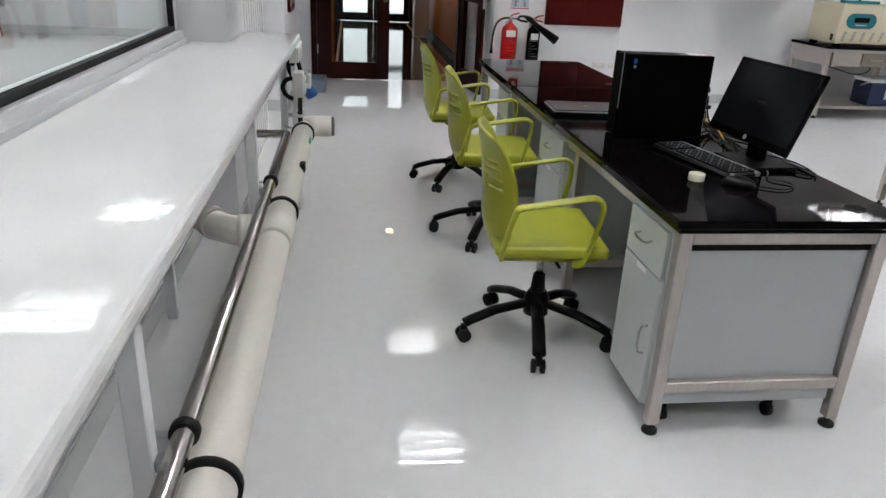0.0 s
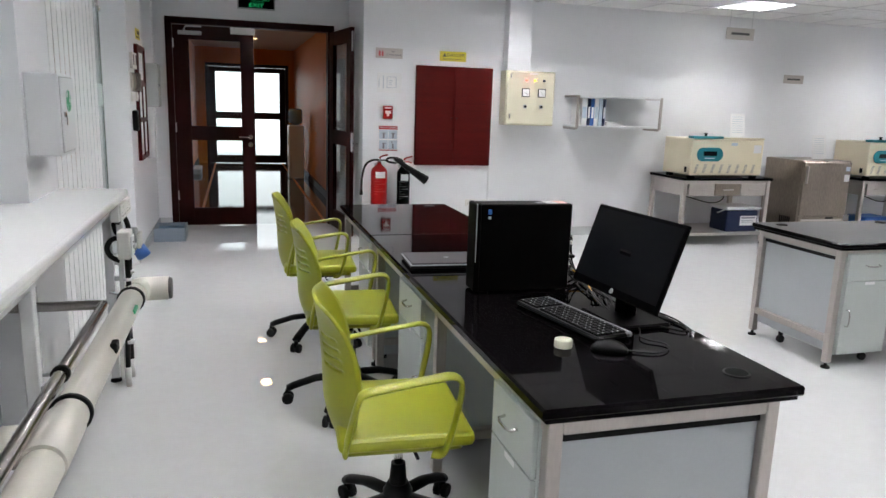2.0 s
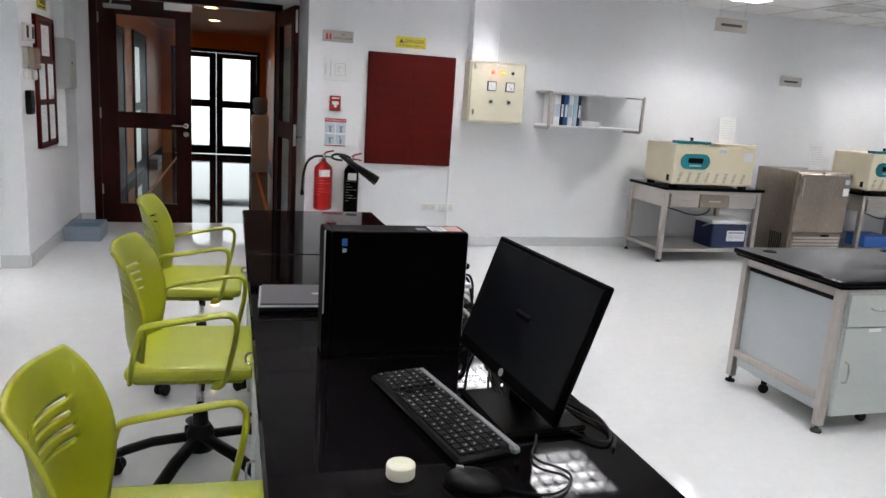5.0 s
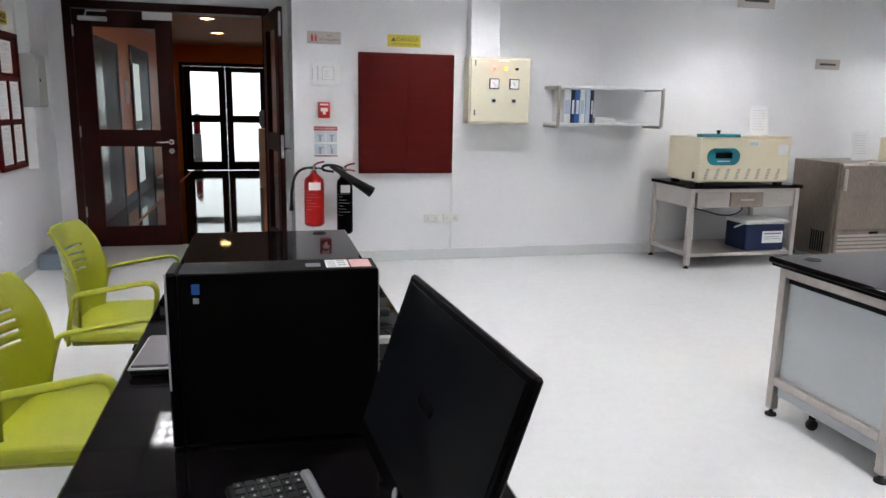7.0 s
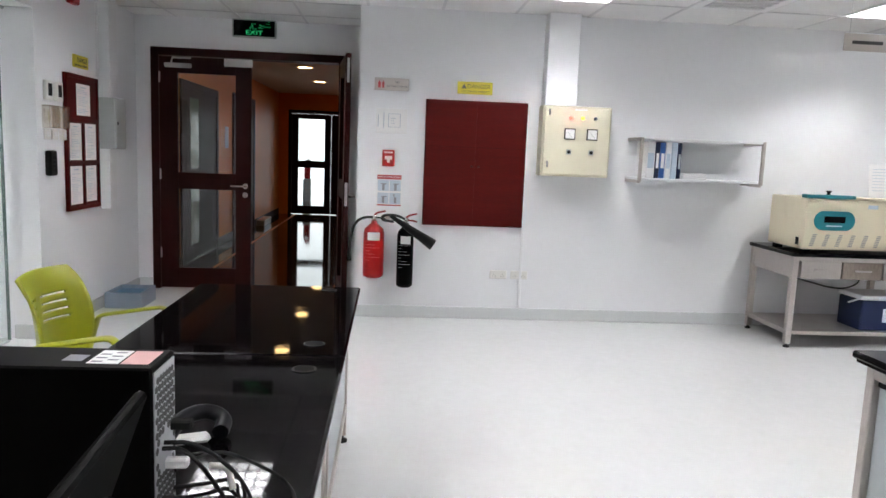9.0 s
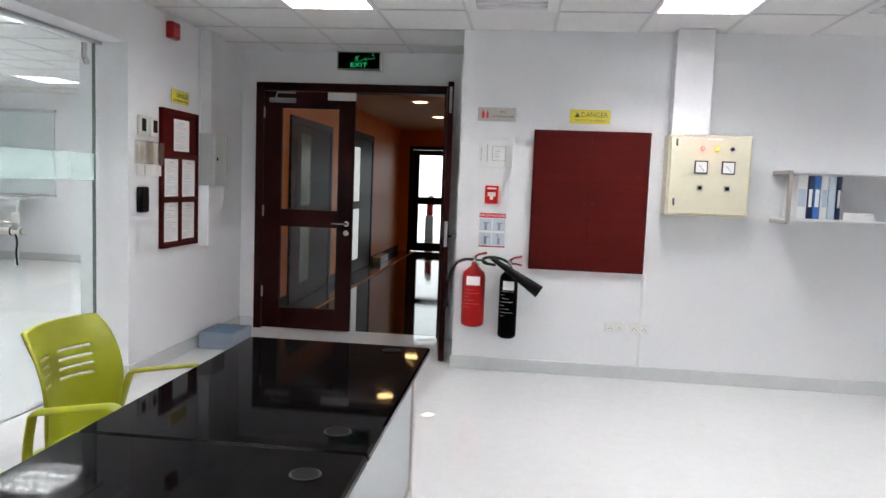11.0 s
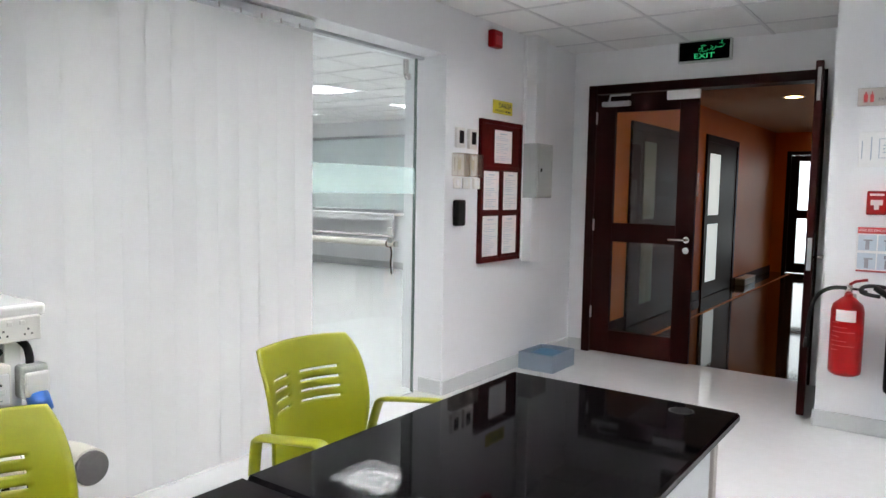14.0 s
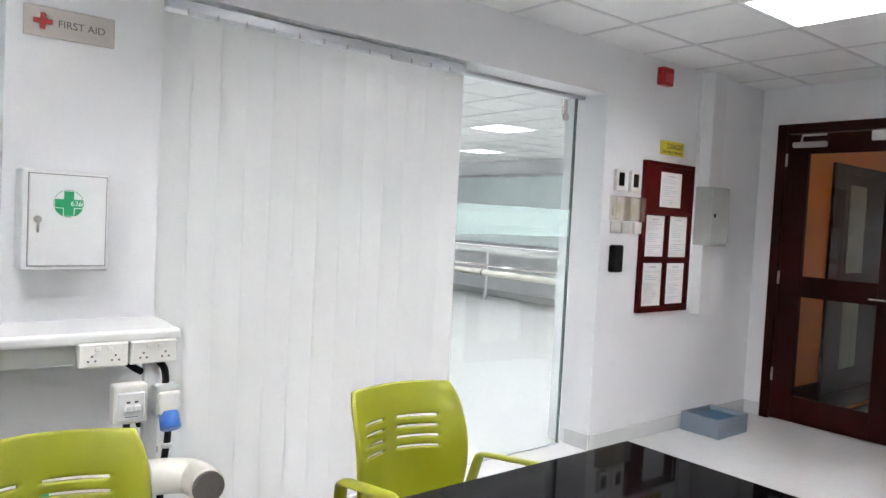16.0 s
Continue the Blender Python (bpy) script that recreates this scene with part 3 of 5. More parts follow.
steel = thing("gas_pipe", pose(0, 0, 0), "thin polished steel pipe running beside the waste pipe", "pipe")
part("pipe", tube([(SX, YS, SZ), (SX, 1.77, SZ), (SX, 1.80, SZ), (SX - 0.03, 1.81, SZ), (-1.66, 1.81, SZ)], 0.021, 16), PIPESTEEL, steel)
for y in (-0.64, 0.98):
    part("clip", tube([(SX, y, SZ), (SX, y + 0.022, SZ)], 0.029, 18), RUBBER, steel, "black rubber pipe clip")
    part("clip_rod", tube([(SX, y + 0.01, SZ), (-1.29, y + 0.01, SZ)], 0.006, 8), ALU, steel)

# electrical points at the bench end
for k, y in enumerate((2.085, 2.25)):
    s = thing("socket_outlet", pose(-1.215, y, 0.865), "white double socket outlet below the bench top", "socket", "bench sockets")
    part("back_box", box(-0.02, 0.02, 0, 0.158, 0, 0.082, 0.004), PLASTIC, s)
    part("plate", box(0.0202, 0.028, 0.002, 0.156, 0.002, 0.08, 0.003), PLASTIC, s)
    for j in (0.042, 0.116):
        part("switch", box(0.0282, 0.031, j - 0.008 + (0.018 if j < 0.08 else -0.018), j + 0.008 + (0.018 if j < 0.08 else -0.018), 0.056, 0.07, 0.001), PLASTIC, s)
        pb = bmesh.new()
        for dy, dz in ((0, 0.04), (-0.011, 0.024), (0.011, 0.024)):
            box(0.028, 0.0286, j + dy - 0.003, j + dy + 0.003, dz - 0.003, dz + 0.003, 0, pb)
        part("pin_holes", pb, DARKINK, s)
iso = thing("isolator_switch", pose(-1.20, 2.195, 0.665), "white plastic isolator box with two white toggles", "switch box")
part("body", box(-0.03, 0.028, 0, 0.112, 0, 0.135, 0.008, None, 2), PLASTIC, iso)
part("cover", box(0.0282, 0.036, 0.010, 0.102, 0.012, 0.112, 0.005), WHITE, iso, "stepped white cover")
for y in (0.034, 0.060):
    part("toggle", box(0.0362, 0.048, y, y + 0.024, 0.048, 0.068, 0.003), WHITE, iso, "white rocker toggle")
    part("mark", box(0.0362, 0.0372, y + 0.006, y + 0.018, 0.074, 0.081, 0), DARKINK, iso, "small black mark")
part("slot", box(0.0362, 0.0368, 0.036, 0.078, 0.026, 0.029, 0), INK, iso, "fine line of print")
ind = thing("industrial_socket", pose(-1.19, 2.33, 0.68), "grey industrial socket with blue plug collar", "socket")
part("body", box(-0.03, 0.03, 0, 0.085, 0, 0.11, 0.012, None, 2), GREYBOX, ind)
part("lid", box(0.03, 0.05, 0.005, 0.08, 0.01, 0.09, 0.008, None, 2), PLASTIC, ind)
part("collar", lathe([(0.034, 0), (0.036, -0.055), (0.03, -0.06)], 18, None, pose(0.03, 0.045, 0.012, 0, -30, 0)), BRIGHTBLUE, ind, "blue round collar")
part("post", box(-0.055, -0.03, -0.025, 0.027, -0.68, 0.18, 0.003), WHITE, ind, "white upright post")
hose = thing("flexible_conduit", pose(0, 0, 0), "black flexible cable hoses strapped along the white post", "cable hose")
for pts in ([(-1.225, 2.25, 0.866), (-1.225, 2.27, 0.85), (-1.235, 2.30, 0.83)],
            [(-1.235, 2.345, 0.866), (-1.215, 2.372, 0.85), (-1.20, 2.375, 0.80), (-1.20, 2.372, 0.785)],
            [(-1.195, 2.245, 0.668), (-1.195, 2.245, 0.63), (-1.20, 2.285, 0.575), (-1.20, 2.293, 0.52), (-1.215, 2.29, 0.3), (-1.22, 2.275, 0.16), (-1.22, 2.262, 0.10)],
            [(-1.205, 2.385, 0.655), (-1.205, 2.392, 0.60), (-1.215, 2.380, 0.50), (-1.22, 2.37, 0.3), (-1.22, 2.395, 0.20), (-1.22, 2.392, 0.10)]):
    part("hose", tube(pts, 0.0125, 10, smooth=2), RUBBER, hose)
part("hose", tube([(-1.24, 2.36, 0.866), (-1.262, 2.35, 0.84), (-1.258, 2.34, 0.79), (-1.24, 2.33, 0.76)], 0.0125, 10, smooth=2), RUBBER, hose)
part("hose", tube([(-1.236, 2.30, 0.755), (-1.275, 2.31, 0.745), (-1.298, 2.31, 0.70), (-1.275, 2.305, 0.655), (-1.236, 2.30, 0.64)], 0.0125, 10, smooth=2), RUBBER, hose, "black hose looping behind the post")
for y, z in ((2.291, 0.54), (2.386, 0.555), (2.283, 0.22)):
    part("strap", tube([(-1.205, y, z), (-1.205, y, z + 0.016)], 0.019, 12), WHITE, hose, "white cable strap")
for y in (2.262, 2.392):
    part("gland", tube([(-1.22, y, 0.0), (-1.22, y, 0.10)], 0.0145, 12), PLASTIC, hose, "white floor sleeve")


# ---- first aid ----
fa = thing("first_aid_sign", pose(XW, 1.95, 1.985), "satin plate with red cross reading FIRST AID", "sign")
part("plate", box(0, 0.006, 0, 0.295, 0, 0.105, 0.002), SIGNGREY, fa)
rb = box(0.006, 0.008, 0.03, 0.09, 0.045, 0.062)
box(0.006, 0.0081, 0.052, 0.068, 0.025, 0.082, 0, rb)
part("cross", rb, REDPLAIN, fa, "red cross")
words("FIRST AID", 0.036, DARKINK, fa, pose(0.0065, 0.185, 0.052) @ WEST)
ac = thing("first_aid_cabinet", pose(XW, 1.94, 1.175), "white steel first aid cabinet with green cross on wall", "cabinet")
part("body", box(0, 0.13, 0, 0.275, 0, 0.345, 0.005), WHITE, ac)
d = part("door", box(0.1303, 0.137, 0.022, 0.262, 0.018, 0.328, 0.002), WHITE, ac, "white door panel")
part("door_gap", box(0.1301, 0.1312, 0.0185, 0.2655, 0.0145, 0.3315, 0), GREYPVC, ac, "thin dark gap round the door")
part("lock", lathe([(0.012, 0), (0.012, 0.008)], 16, None, pose(0.137, 0.048, 0.175, 0, 90, 0)), CHROME, d, "round key lock")
part("key", box(0.145, 0.149, 0.044, 0.052, 0.13, 0.172, 0.001), CHROME, d, "small steel key")
em = part("emblem", lathe([(0.047, 0), (0.047, 0.001)], 36, None, pose(0.1372, 0.142, 0.232, 0, 90, 0)), PAPER, d, "round emblem with green cross, upper half painted white as glare")
part("emblem_ring", tube([(0.1384, 0.142 + 0.0465 * math.cos(k * math.pi / 18), 0.232 + 0.0465 * math.sin(k * math.pi / 18)) for k in range(37)], 0.0008, 6), GREEN, em, "thin green ring")
# green field stops above the middle; glare over the top is painted white
eb = lathe([(0.046, 0), (0.046, 0.0012)], 36, None, pose(0.1374, 0.142, 0.232, 0, 90, 0))
bmesh.ops.bisect_plane(eb, geom=eb.verts[:] + eb.edges[:] + eb.faces[:], plane_co=(0, 0, 0.238), plane_no=(0, 0, 1), clear_outer=True)
part("emblem_field", eb, GREEN, em, "green field, cut off where the painted glare begins")
wb = box(0.1387, 0.1390, 0.097, 0.187, 0.215, 0.249)
box(0.1387, 0.13915, 0.124, 0.160, 0.188, 0.276, 0, wb)
part("emblem_outline", wb, PAPER, em, "white outline of the cross")
gb = box(0.1392, 0.1395, 0.099, 0.185, 0.2175, 0.2465)
box(0.1392, 0.13955, 0.1265, 0.1575, 0.190, 0.274, 0, gb)
part("emblem_cross", gb, GREEN, em, "green cross")
words("626", 0.025, PAPER, d, pose(0.1398, 0.166, 0.232) @ WEST)


# ---- laboratory desks ----
def lab_desk(m, length, pedestals, label, mids=(1.03,), mirror=False, near_panel=True, end_panel=True):
    w = 0.75
    f = (lambda a, b: (w - b, w - a)) if mirror else (lambda a, b: (a, b))
    dk = thing("lab_desk", m, label, "desk", "laboratory desks")

    def b(x0, x1, *r, bm=None, bev=0.003):
        return box(*f(x0, x1), *r, bev, bm)

    part("worktop", b(0, w, 0, length, 0.722, 0.75, bev=0.007), GRANITE, dk, "polished black granite top")
    part("worktop_lip", b(0.012, w - 0.012, 0.012, length - 0.012, 0.708, 0.7215, bev=0.003), GRANITE, dk, "black granite edge strip")
    ys = [0.03, *mids, length - 0.07]
    for y in ys:
        for x in (0.03, 0.66):
            leg = part("leg", b(x, x + 0.04, y, y + 0.04, 0.035, 0.707), STEEL, dk, "brushed steel leg")
            c = sum(f(x, x + 0.04)) / 2
            part("foot", lathe([(0.026, 0), (0.026, 0.010), (0.009, 0.014), (0.009, 0.036)], 14, None, pose(c, y + 0.02, 0)), RUBBER, leg, "black adjustable foot")
        part("rail", b(0.071, 0.659, y, y + 0.04, 0.667, 0.707), STEEL, dk)
        part("rail", b(0.071, 0.659, y, y + 0.04, 0.155, 0.195), STEEL, dk)
    for x in (0.03, 0.66):
        for a, c in zip(ys, ys[1:]):
            part("rail", b(x, x + 0.04, a + 0.041, c - 0.001, 0.667, 0.707), STEEL, dk)
    for a, c in zip(ys, ys[1:]):
        part("rail", b(0.66, 0.70, a + 0.041, c - 0.001, 0.155, 0.195), STEEL, dk)
        part("back_panel", b(0.672, 0.690, a + 0.041, c - 0.001, 0.196, 0.666, bev=0.002), GREYPANEL, dk, "pale grey laminate panel")
    if near_panel:
        part("end_panel", b(0.072, 0.658, 0.056, 0.073, 0.1, 0.655, bev=0.002), GREYPANEL, dk, "pale grey laminate end panel")
        part("shadow_gap_bar", b(0.071, 0.659, 0.050, 0.0555, 0.640, 0.660, bev=0.001), BLACK, dk, "black strip above the panel")
    if end_panel:
        part("end_panel", b(0.072, 0.658, length - 0.062, length - 0.044, 0.1, 0.642, bev=0.002), GREYPANEL, dk, "pale grey laminate end panel")
    for y0, y1 in pedestals:
        p = thing("drawer_pedestal", m, "grey green steel pedestal with drawer and door under desk", "drawer unit", "desk pedestals")
        part("body", b(0.028, 0.55, y0, y1, 0.085, 0.69, bev=0.003), GREENGREY, p)
        dr = part("drawer", b(0.012, 0.0275, y0 + 0.004, y1 - 0.004, 0.53, 0.685, bev=0.002), GREENGREY, p, "drawer front")
        dd = part("door", b(0.012, 0.0275, y0 + 0.004, y1 - 0.004, 0.09, 0.525, bev=0.002), GREENGREY, p, "pedestal door")
        ym = (y0 + y1) / 2
        sx = (lambda x: w - x) if mirror else (lambda x: x)
        part("handle", tube([(sx(0.012), ym - 0.045, 0.62), (sx(-0.013), ym - 0.043, 0.615), (sx(-0.013), ym + 0.043, 0.615), (sx(0.012), ym + 0.045, 0.62)], 0.004, 8, smooth=1), CHROME, dr, "thin bow handle")
        part("handle", tube([(sx(0.012), y0 + 0.035, 0.36), (sx(-0.013), y0 + 0.035, 0.355), (sx(-0.013), y0 + 0.035, 0.265), (sx(0.012), y0 + 0.035, 0.26)], 0.004, 8, smooth=1), CHROME, dd, "thin bow handle")
        part("label", b(0.0112, 0.0119, ym - 0.035, ym + 0.035, 0.505, 0.522, bev=0), PAPER, dd, "small white paper label")
        for xx in (0.10, 0.48):
            for yy in (y0 + 0.04, y1 - 0.04):
                c = sum(f(xx, xx + 0.03)) / 2
                part("caster", lathe([(0.024, -0.012), (0.026, 0), (0.024, 0.012)], 14, None, pose(c, yy, 0.0265, 0, 90, 0)), RUBBER, p)
                part("caster_fork", box(c - 0.012, c + 0.012, yy - 0.012, yy + 0.012, 0.05, 0.0845, 0.003), BLACK, p)
    return dk


lab_desk(pose(0, 0, 0), 2.262, ((0.075, 0.37), (1.20, 1.60)), "long lab desk with black granite top and steel frame")
lab_desk(pose(0, 2.27, 0), 1.155, ((0.10, 0.42),), "shorter lab desk with bare black granite top", mids=(), end_panel=False)
lab_desk(pose(2.575, 2.47, 0, 0, 0, -90), 2.262, ((0.075, 0.42),), "separate lab desk with black granite top and steel frame", mirror=True)
for (x, y) in ((0.625, 0.122), (0.64, 2.12), (0.64, 2.40), (0.61, 3.33), (2.72, 2.36), (3.55, 2.38)):
    gr = thing("cable_grommet", pose(x, y, 0.7502), "round black cable grommet set in granite desktop", "cable grommet", "cable grommets")
    part("rim", lathe([(0.036, 0), (0.036, 0.002), (0.032, 0.003), (0.031, 0.0005)], 28), BLACK, gr)
    part("cap", lathe([(0.030, 0), (0.030, 0.0022)], 24), CASEBLACK, gr)


# ---- chairs ----
def office_chair(m, turn, lift=0.0):
    tall, up = 0.46, pose(0, 0, lift)
    c = thing("office_chair", m, "lime green plastic swivel chair with black five star base", "chair", "green office chairs")
    part("seat", box(-0.215, 0.200, -0.238, 0.238, 0.428, 0.475, 0.020, None, 3), LIMESEAT, c, "lime green padded seat", up)
    part("seat_pan", box(-0.19, 0.165, -0.21, 0.21, 0.408, 0.4275, 0.006), LIME, c, "", up)
    nu, nv = 32, 58
    bm = bmesh.new()
    grid = {}

    def shell(u, v):
        z = 0.40 + tall * v
        half = 0.192 + 0.012 * math.sin(math.pi * v) - 0.012 * max(0, (v - 0.85) / 0.15) ** 2 - 0.03 * (1 - v) ** 3
        k = min(1, v / 0.35)
        x = -0.200 - 0.042 * k * (2 - k) - 0.034 * v ** 3 + (0.028 + 0.07 * math.sin(math.pi * v) ** 0.8) * abs(2 * u) ** 2.0
        return Vector((x, 2 * u * half, z - 0.010 * (2 * u) ** 2 * max(0, v - 0.8) * 5))

    def slot(i, j):
        u = (i + 0.5) / nu - 0.5
        return j in (32, 36, 40, 44) and (-0.02 < u < 0.30 or -0.38 < u < -0.17)

    for i in range(nu + 1):
        for j in range(nv + 1):
            grid[i, j] = bm.verts.new(shell(i / nu - 0.5, j / nv))
    for i in range(nu):
        for j in range(nv):
            if slot(i, j):
                continue
            bm.faces.new((grid[i, j], grid[i + 1, j], grid[i + 1, j + 1], grid[i, j + 1])).smooth = True
    back = part("backrest", bm, LIME, c, "lime green slotted backrest shell", up)
    so = back.modifiers.new("thick", "SOLIDIFY")
    so.thickness, so.offset = 0.011, 0
    for s in (-1, 1):
        pts = [(-0.195, s * 0.225, 0.425), (-0.185, s * 0.240, 0.50), (-0.160, s * 0.250, 0.60), (-0.150, s * 0.253, 0.625), (-0.10, s * 0.255, 0.635), (0.06, s * 0.255, 0.662), (0.125, s * 0.255, 0.672), (0.152, s * 0.255, 0.635), (0.115, s * 0.245, 0.46), (0.10, s * 0.235, 0.412), (0.07, s * 0.22, 0.410)]
        part("armrest", tube(pts, 0.022, 10, None, 0.009, 2), LIME, c, "lime green loop armrest", up)
    part("mechanism", box(-0.10, 0.09, -0.07, 0.07, 0.365, 0.4045, 0.008), BLACK, c, "black tilt mechanism", up)
    part("gas_lift", tube([(0, 0, 0.25), (0, 0, 0.366 + lift)], 0.014, 14), CHROME, c, "chrome gas lift")
    part("lift_sleeve", lathe([(0.03, 0.10), (0.03, 0.20), (0.024, 0.27)], 18), BLACK, c)
    part("hub", lathe([(0.03, 0.09), (0.05, 0.10), (0.05, 0.17), (0.035, 0.20)], 20), BLACK, c)
    part("lever", tube([(0.02, -0.05, 0.385), (0.03, -0.19, 0.38)], 0.006, 8), BLACK, c, "", up)
    for k in range(5):
        a = 2 * math.pi * k / 5 + math.radians(turn)
        ca, sa = math.cos(a), math.sin(a)
        leg = part("leg", tube([(0.03 * ca, 0.03 * sa, 0.148), (0.17 * ca, 0.17 * sa, 0.125), (0.27 * ca, 0.27 * sa, 0.09), (0.30 * ca, 0.30 * sa, 0.075)], 0.026, 10, None, 0.017), BLACK, c, "black nylon base arm")
        cb = bmesh.new()
        for s in (-1, 1):
            lathe([(0.02, -0.010), (0.027, -0.008), (0.027, 0.008), (0.02, 0.010)], 16, cb, pose(0.30 * ca - s * 0.017 * sa, 0.30 * sa + s * 0.017 * ca, 0.0272, 90, 0, math.degrees(a)))
        wheel = part("caster", cb, RUBBER, leg, "black twin wheel caster")
        part("caster_stem", box(0.30 * ca - 0.012, 0.30 * ca + 0.012, 0.30 * sa - 0.012, 0.30 * sa + 0.012, 0.03, 0.072, 0.004), BLACK, leg)
    return c


office_chair(pose(-0.180, 0.715, 0, 0, 0, -4), 47.4)
office_chair(pose(-0.165, 1.85, 0, 0, 0, -4), 31.0, 0.032)
office_chair(pose(-0.200, 2.85, 0, 0, 0, -3), 23.5, 0.035)
office_chair(pose(3.62, 1.62, 0, 0, 0, 96), 20)

# ---- computer on the desk ----
pc = thing("computer_tower", pose(0.170, 1.04, 0.75, 0, 0, -1), "black desktop computer tower with stickers, standing on desk", "computer")
part("case", box(0.022, 0.385, 0, 0.10, 0.006, 0.338, 0.003), CASEBLACK, pc, "matt black steel case")
part("front_bezel", box(0, 0.0215, -0.002, 0.102, 0.004, 0.340, 0.005), CASEBLACK, pc, "black front bezel")
part("bezel_edge", box(0.0005, 0.004, -0.0035, -0.0022, 0.12, 0.34, 0), SILVER, pc, "thin silver bezel edge")
part("sticker", box(0.046, 0.060, -0.0012, -0.0003, 0.300, 0.319, 0), BRIGHTBLUE, pc, "small blue square sticker")
part("sticker", box(0.048, 0.058, -0.0012, -0.0003, 0.283, 0.293, 0), SILVER, pc, "small silver sticker")
lb = part("paper_label", box(0.288, 0.332, 0.02, 0.085, 0.3382, 0.3387, 0), PAPER, pc, "white printed label")
tb = bmesh.new()
for k in range(6):
    box(0.292 + (k % 2) * 0.019, 0.307 + (k % 2) * 0.019, 0.026 + k * 0.009, 0.031 + k * 0.009, 0.3388, 0.3391, 0, tb)
part("print", tb, INK, lb)
part("pink_label", box(0.335, 0.374, 0.02, 0.085, 0.3382, 0.3387, 0), mat("pink label", (0.62, 0.36, 0.34), 0.6), pc, "pale pink printed label")
part("small_print", box(0.25, 0.278, 0.03, 0.06, 0.3382, 0.3386, 0), INK, pc)
part("rear_plate", box(0.3852, 0.387, 0.006, 0.094, 0.02, 0.33, 0), ALU, pc, "silver perforated rear plate")
hb = bmesh.new()
for a in range(7):
    for b in range(24):
        yy, zz = 0.014 + a * 0.0125 + (b % 2) * 0.006, 0.05 + b * 0.0115
        if (yy - 0.05) ** 2 + (zz - 0.2) ** 2 > 0.0012 and yy < 0.09:
            lathe([(0.0062, 0), (0.0062, 0.0005)], 6, hb, pose(0.387, yy, zz, 0, 90, 0))
part("perforation", hb, DARKINK, pc)["kind"] = "stuff"
for a in (0.03, 0.34):
    part("foot", box(a, a + 0.03, 0.01, 0.09, 0, 0.006, 0), RUBBER, pc)

mon = thing("monitor", pose(0.526, 0.632, 0.75, 0, 0, 4), "black flat screen monitor tilted back on its stand", "monitor")
tilt = pose(-0.015, 0, 0.088, 0, 19, 0)
sc = part("screen_frame", box(0, 0.014, -0.246, 0.246, 0, 0.290, 0.004), CASEBLACK, mon, "matt black screen casing", tilt)
part("screen", box(-0.0015, 0.0003, -0.234, 0.234, 0.028, 0.278, 0), GLOSSBLACK, sc, "dark switched off screen")
part("badge", lathe([(0.009, 0), (0.009, 0.0015)], 18, None, pose(-0.0002, 0.0, 0.016, 0, -90, 0)), SILVER, sc, "small round silver badge")
part("rear_housing", box(0.0145, 0.045, -0.14, 0.14, 0.05, 0.22, 0.012), CASEBLACK, sc)
part("neck", box(0.03, 0.075, -0.035, 0.035, 0.018, 0.24, 0.006), CASEBLACK, mon, "black stand neck")
part("base", box(-0.05, 0.15, -0.12, 0.12, 0, 0.016, 0.006), CASEBLACK, mon, "black stand base")

kb = thing("keyboard", pose(0.390, 0.655, 0.75, 0, 0, 11), "black keyboard with silver top strip, cable attached", "keyboard")
part("body", box(-0.078, 0.046, -0.225, 0.225, 0.004, 0.018, 0.005), BLACK, kb)
part("silver_strip", box(0.0465, 0.066, -0.225, 0.225, 0.004, 0.021, 0.005), STRIP, kb, "silver plastic strip")
kbm = bmesh.new()
for r in range(6):
    for q in range(21):
        if q == 15:
            continue
        x0, y0 = 0.028 - r * 0.019, -0.214 + q * 0.0205
        box(x0, x0 + 0.015, y0, y0 + 0.0165, 0.0185, 0.025, 0.0, kbm)
part("keys", kbm, RUBBER, kb, "rows of black keys")["kind"] = "stuff"
lbm = bmesh.new()
for r in range(6):
    for q in range(21):
        if q != 15 and (r * 7 + q) % 3:
            x0, y0 = 0.034 - r * 0.019, -0.209 + q * 0.0205
            box(x0, x0 + 0.004, y0, y0 + 0.004, 0.0251, 0.0253, 0, lbm)
part("key_marks", lbm, SILVER, kb, "pale key legends")["kind"] = "stuff"
mb = bmesh.new()
bmesh.ops.create_uvsphere(mb, u_segments=24, v_segments=14, radius=1)
for v in list(mb.verts):
    v.co = (v.co.x * 0.034, v.co.y * 0.055, max(0, v.co.z) * 0.034 + 0.001)
for f in mb.faces:
    f.smooth = True
ms = thing("computer_mouse", pose(0.365, 0.355, 0.75, 0, 0, 60), "small black computer mouse with cable on desk", "mouse")
part("shell", mb, BLACK, ms)
part("wheel", box(-0.003, 0.003, 0.018, 0.032, 0.03, 0.037, 0.001), GREYPVC, ms, "grey scroll wheel")
tp = thing("tape_roll", pose(0.245, 0.415, 0.75), "small milky roll of clear tape on desk", "tape roll")
part("roll", lathe([(0.013, 0), (0.026, 0), (0.027, 0.002), (0.027, 0.022), (0.026, 0.024), (0.013, 0.024)], 28), TAPE, tp)
lp = thing("laptop", pose(0.025, 1.44, 0.75, 0, 0, -3), "closed grey laptop with silver edge lying on desk", "laptop")
part("base", box(0, 0.36, 0, 0.24, 0.004, 0.018, 0.005), BLACK, lp, "black laptop base")
part("rim", box(-0.002, 0.362, -0.002, 0.242, 0.0185, 0.0225, 0.002), SILVER, lp, "silver lid rim")
part("lid", box(0.004, 0.356, 0.004, 0.236, 0.0227, 0.029, 0.003), LAPTOP, lp, "dark grey lid")
part("badge", lathe([(0.012, 0.0291), (0.012, 0.0296)], 20, None, pose(0.18, 0.12, 0)), SILVER, lp, "round silver badge")
